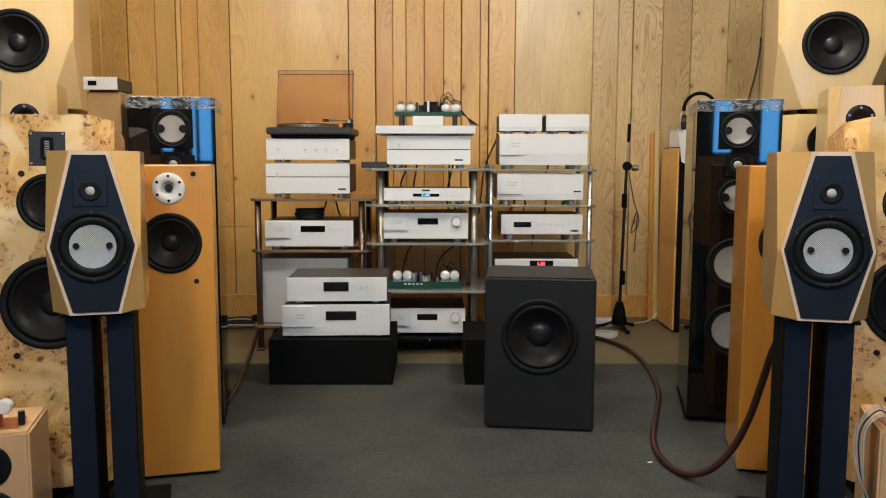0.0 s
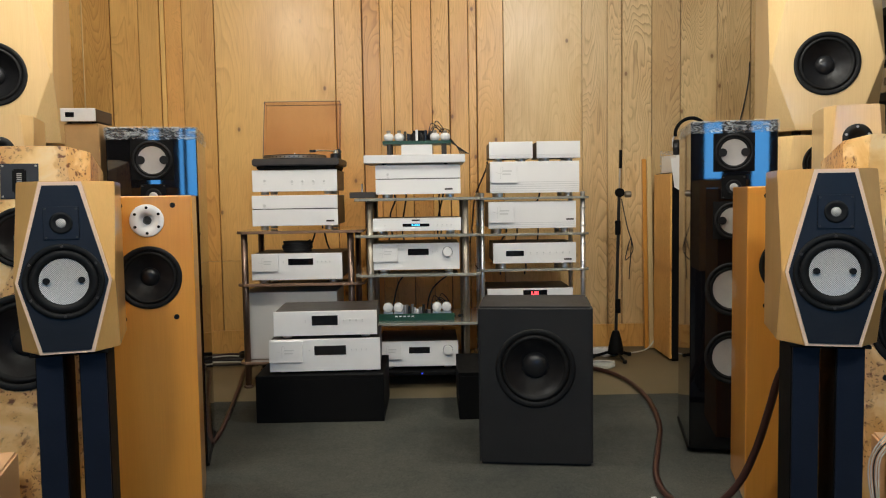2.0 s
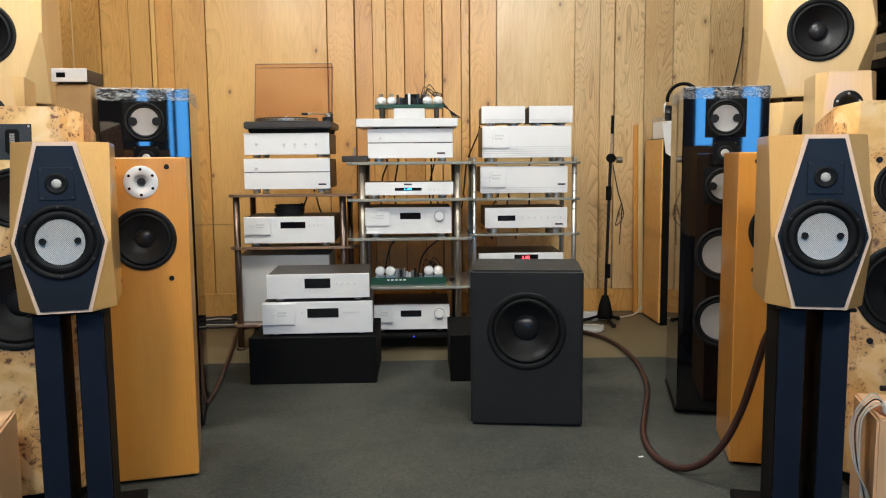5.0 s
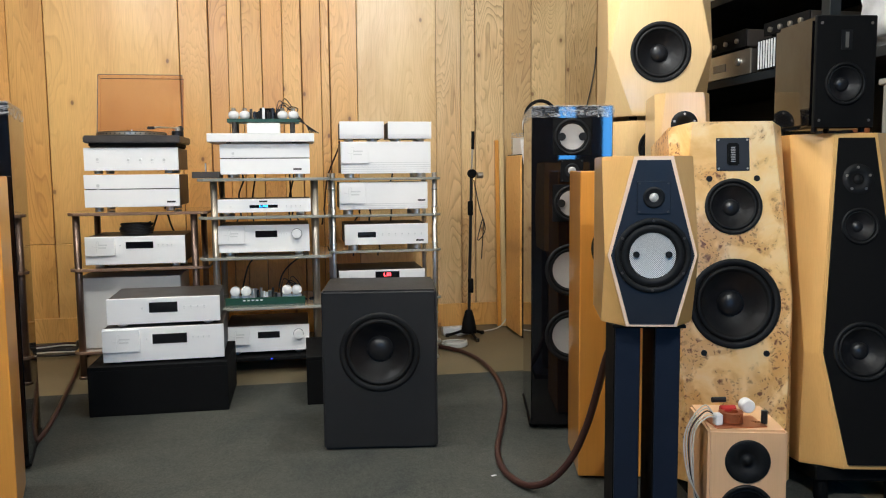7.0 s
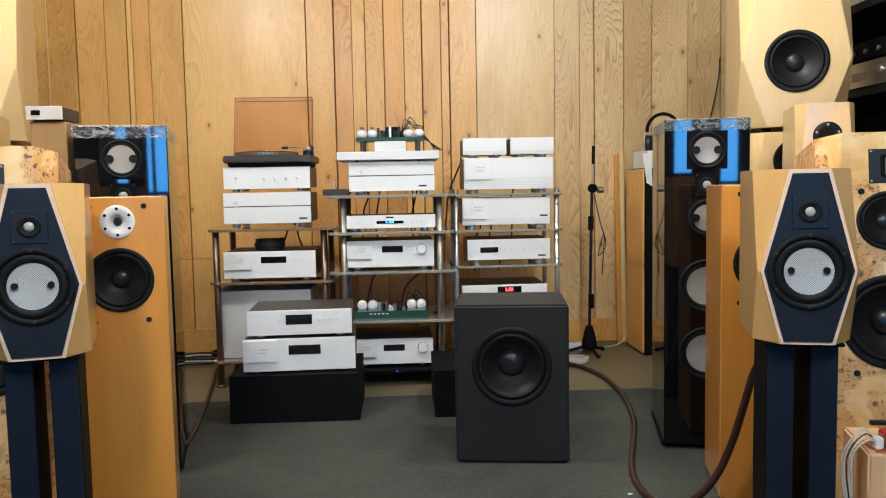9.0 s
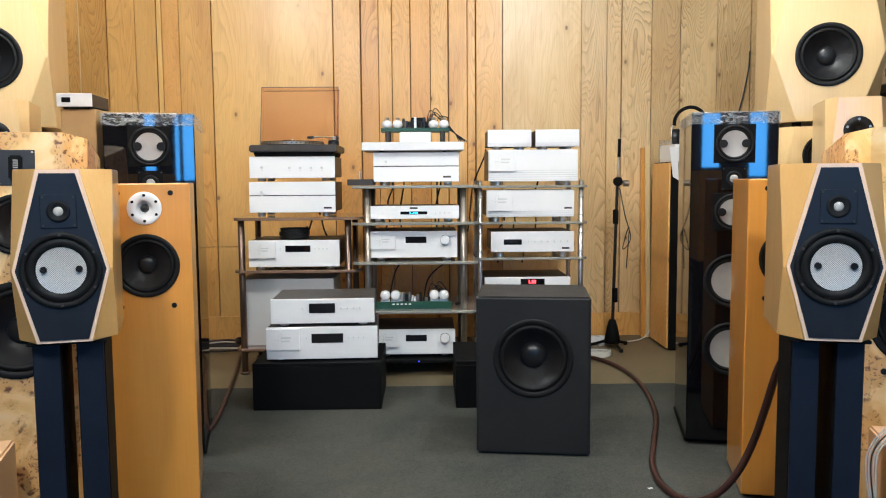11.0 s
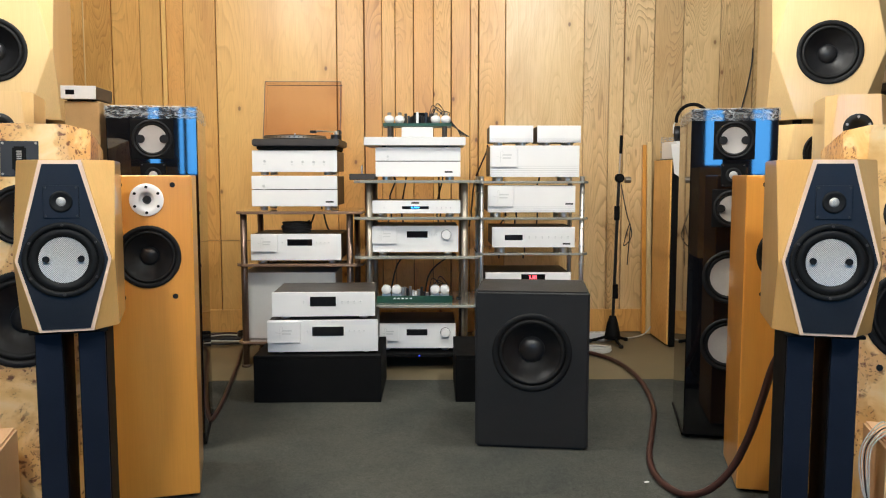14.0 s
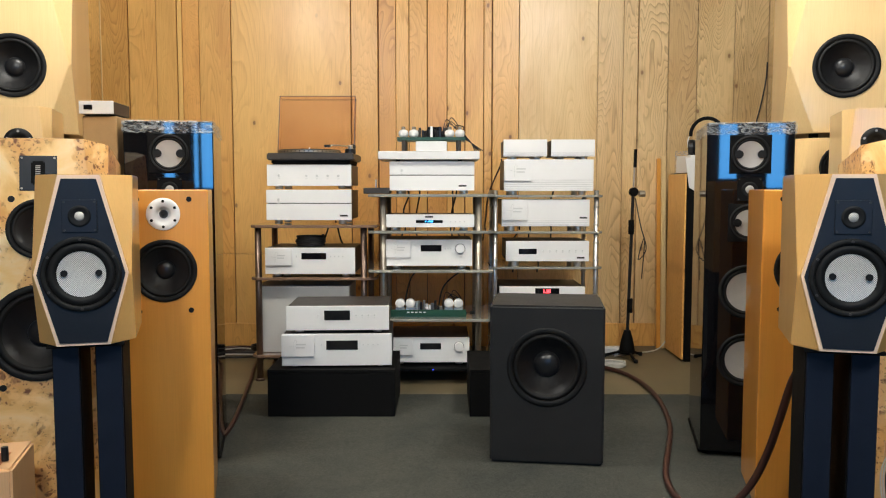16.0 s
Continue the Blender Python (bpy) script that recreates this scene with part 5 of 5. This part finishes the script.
# shelving along the side wall
sh = thing("shelving", "dark painted metal shelving along the side wall", "shelving")
SX0, SX1, SY0, SY1 = 2.42, 3.05, 1.3, 4.98
for z in (0.25, 0.80, 1.35, 1.72, 2.1):
    part("shelf", box(SX0, SX1, SY0, SY1, z - 0.035, z, 0.002), SHELF_DARK, sh)
for y in (SY0, 2.89, SY1 - 0.05):
    for x in (SX0 - 0.004, SX1 - 0.04):
        part("upright", box(x, x + 0.045, y, y + 0.05, 0.0, 2.3, 0.002), SHELF_DARK, sh)
part("back_panel", box(SX1, SX1 + 0.012, SY0, SY1, 0.1, 2.3, 0.001), SHELF_DARK, sh)


def shelf_unit(label, y0, y1, z0, h, mat, kind, depth=0.3, x=2.45):
    t = thing("shelved_amplifier", label, "amplifier", pose(x, (y0 + y1) / 2, z0), "gear on the shelving")
    w = (y1 - y0) / 2
    part("case", box(0.008, depth, -w, w, 0.012, h, 0.003), STEEL_DARK, t)
    part("front_plate", box(0.0, 0.0075, -w - 0.002, w + 0.002, 0.01, h + 0.002, 0.001), mat, t)
    for fx in (0.03, depth - 0.03):
        for fy in (-w + 0.03, w - 0.03):
            part("foot", cyl(0.012, 0, 0.013, (fx, fy, 0), "z", 10), RUBBER, t)
    if kind == "dial":
        part("display", box(-0.002, 0.001, -0.02, 0.09, h * 0.35, h * 0.65, 0.0005), DISPLAY, t)
        part("knob", cyl(0.016, -0.014, 0.001, (0, -w * 0.6, h * 0.6), "x", 18, bev=0.002), CHROME, t)
    if kind == "slats":
        for k in range(16):
            q = -w + 0.008 + (2 * w - 0.016) * k / 15
            part("slat", box(-0.004, 0.001, q - 0.003, q + 0.003, 0.016, h - 0.004, 0), WHITE, t)
    if kind == "knobs":
        for k in range(4):
            part("knob", cyl(0.011, -0.012, 0.001, (0, -w * 0.7 + k * w * 0.45, h * 0.5), "x", 16, bev=0.002), PEWTER, t)
    return t


shelf_unit("grey-silver amplifier with small display on the dark shelving", 3.46, 3.90, 1.35, 0.115, PEWTER, "dial")
shelf_unit("black amplifier with a row of knobs stacked on another", 3.50, 3.92, 1.4675, 0.085, MATT_BLACK, "knobs")
shelf_unit("amplifier with white slatted front on the dark shelving", 3.10, 3.40, 1.35, 0.135, MATT_BLACK, "slats")
shelf_unit("black amplifier with knobs stacked on another", 3.06, 3.36, 1.4875, 0.06, MATT_BLACK, "knobs")
shelf_unit("white-fronted amplifier on the upper shelf", 3.48, 3.95, 1.72, 0.12, WHITE, "plain")
shelf_unit("grey amplifier on the lower shelf", 1.75, 2.2, 0.80, 0.12, PEWTER, "dial")
bag = thing("wrapped_parcel", "large parcel wrapped in white plastic on the shelf", "parcel", pose(2.66, 2.58, 1.3505))
bm = add_box(bmesh.new(), -0.20, 0.25, -0.40, 0.27, 0.0, 0.27)
bmesh.ops.bevel(bm, geom=list(bm.edges), offset=0.05, segments=3, affect="EDGES")
bmesh.ops.subdivide_edges(bm, edges=list(bm.edges), cuts=2, use_grid_fill=True)
for v in bm.verts:
    if v.co.z > 0.01:
        v.co += 0.03 * Vector((noise.noise(v.co * 9), noise.noise(v.co * 9 + Vector((5, 0, 0))), noise.noise(v.co * 11 + Vector((0, 7, 0)))))
part("wrapping", bm, SHEET, bag, "creased white plastic", True)
top_bag = thing("wrapped_parcel", "parcel wrapped in pale plastic on the upper shelf", "parcel", pose(2.70, 3.55, 1.7205))
bm = add_box(bmesh.new(), -0.22, 0.20, -0.12, 0.30, 0.0, 0.24)
bmesh.ops.bevel(bm, geom=list(bm.edges), offset=0.04, segments=3, affect="EDGES")
part("wrapping", bm, SHEET, top_bag, "", True)
rs = thing("red_wood_speaker", "small reddish wooden loudspeaker on a dark shelf", "loudspeaker", pose(2.52, 2.93, 0.801, 0, 0, -40))
part("cabinet", cut(box(-0.085, 0.085, 0, 0.22, 0.001, 0.36, 0.006, 2), [(0, 0.13, 0.050, 0.06)]), REDWOOD, rs)
driver(rs, 0, 0.13, 0.058)
part("tweeter", lathe([(0.034, 0.001), (0.034, -0.004), (0.014, -0.003), (0.009, -0.007), (0, -0.009)], (0, 0, 0.27)), RUBBER, rs, "black dome tweeter", True)
gb = thing("plastic_bin", "grey plastic bin standing on the dark shelving", "bin", pose(2.62, 2.36, 0.80))
part("body", box(-0.17, 0.22, -0.30, 0.30, 0.001, 0.45, 0.015, 2), GREY_BIN, gb)
part("rim", box(-0.176, 0.226, -0.306, 0.306, 0.425, 0.446, 0.004), GREY_BIN, gb)
for y, r, mtl, lb in ((0.24, 0.026, RED, "small red reel"), (0.15, 0.024, WHITE, "small white cap"), (0.07, 0.025, CHROME, "small shiny roll"), (-0.03, 0.026, RED, "small red reel")):
    rl = thing("reel", lb + " lying on a bin", "reel", pose(2.50, 2.36 + y, 1.2505))
    part("body", cyl(r, 0.0, 0.05, (0, 0, 0), "z", 20, bev=0.008), mtl, rl)

sc = thing("paper_scrap", "tiny white paper scrap on the carpet", "paper scrap", pose(1.105, 2.60, 0.0052, 0, 0, 20))
part("scrap", box(-0.008, 0.008, -0.004, 0.004, 0, 0.001, 0), WHITE, sc)
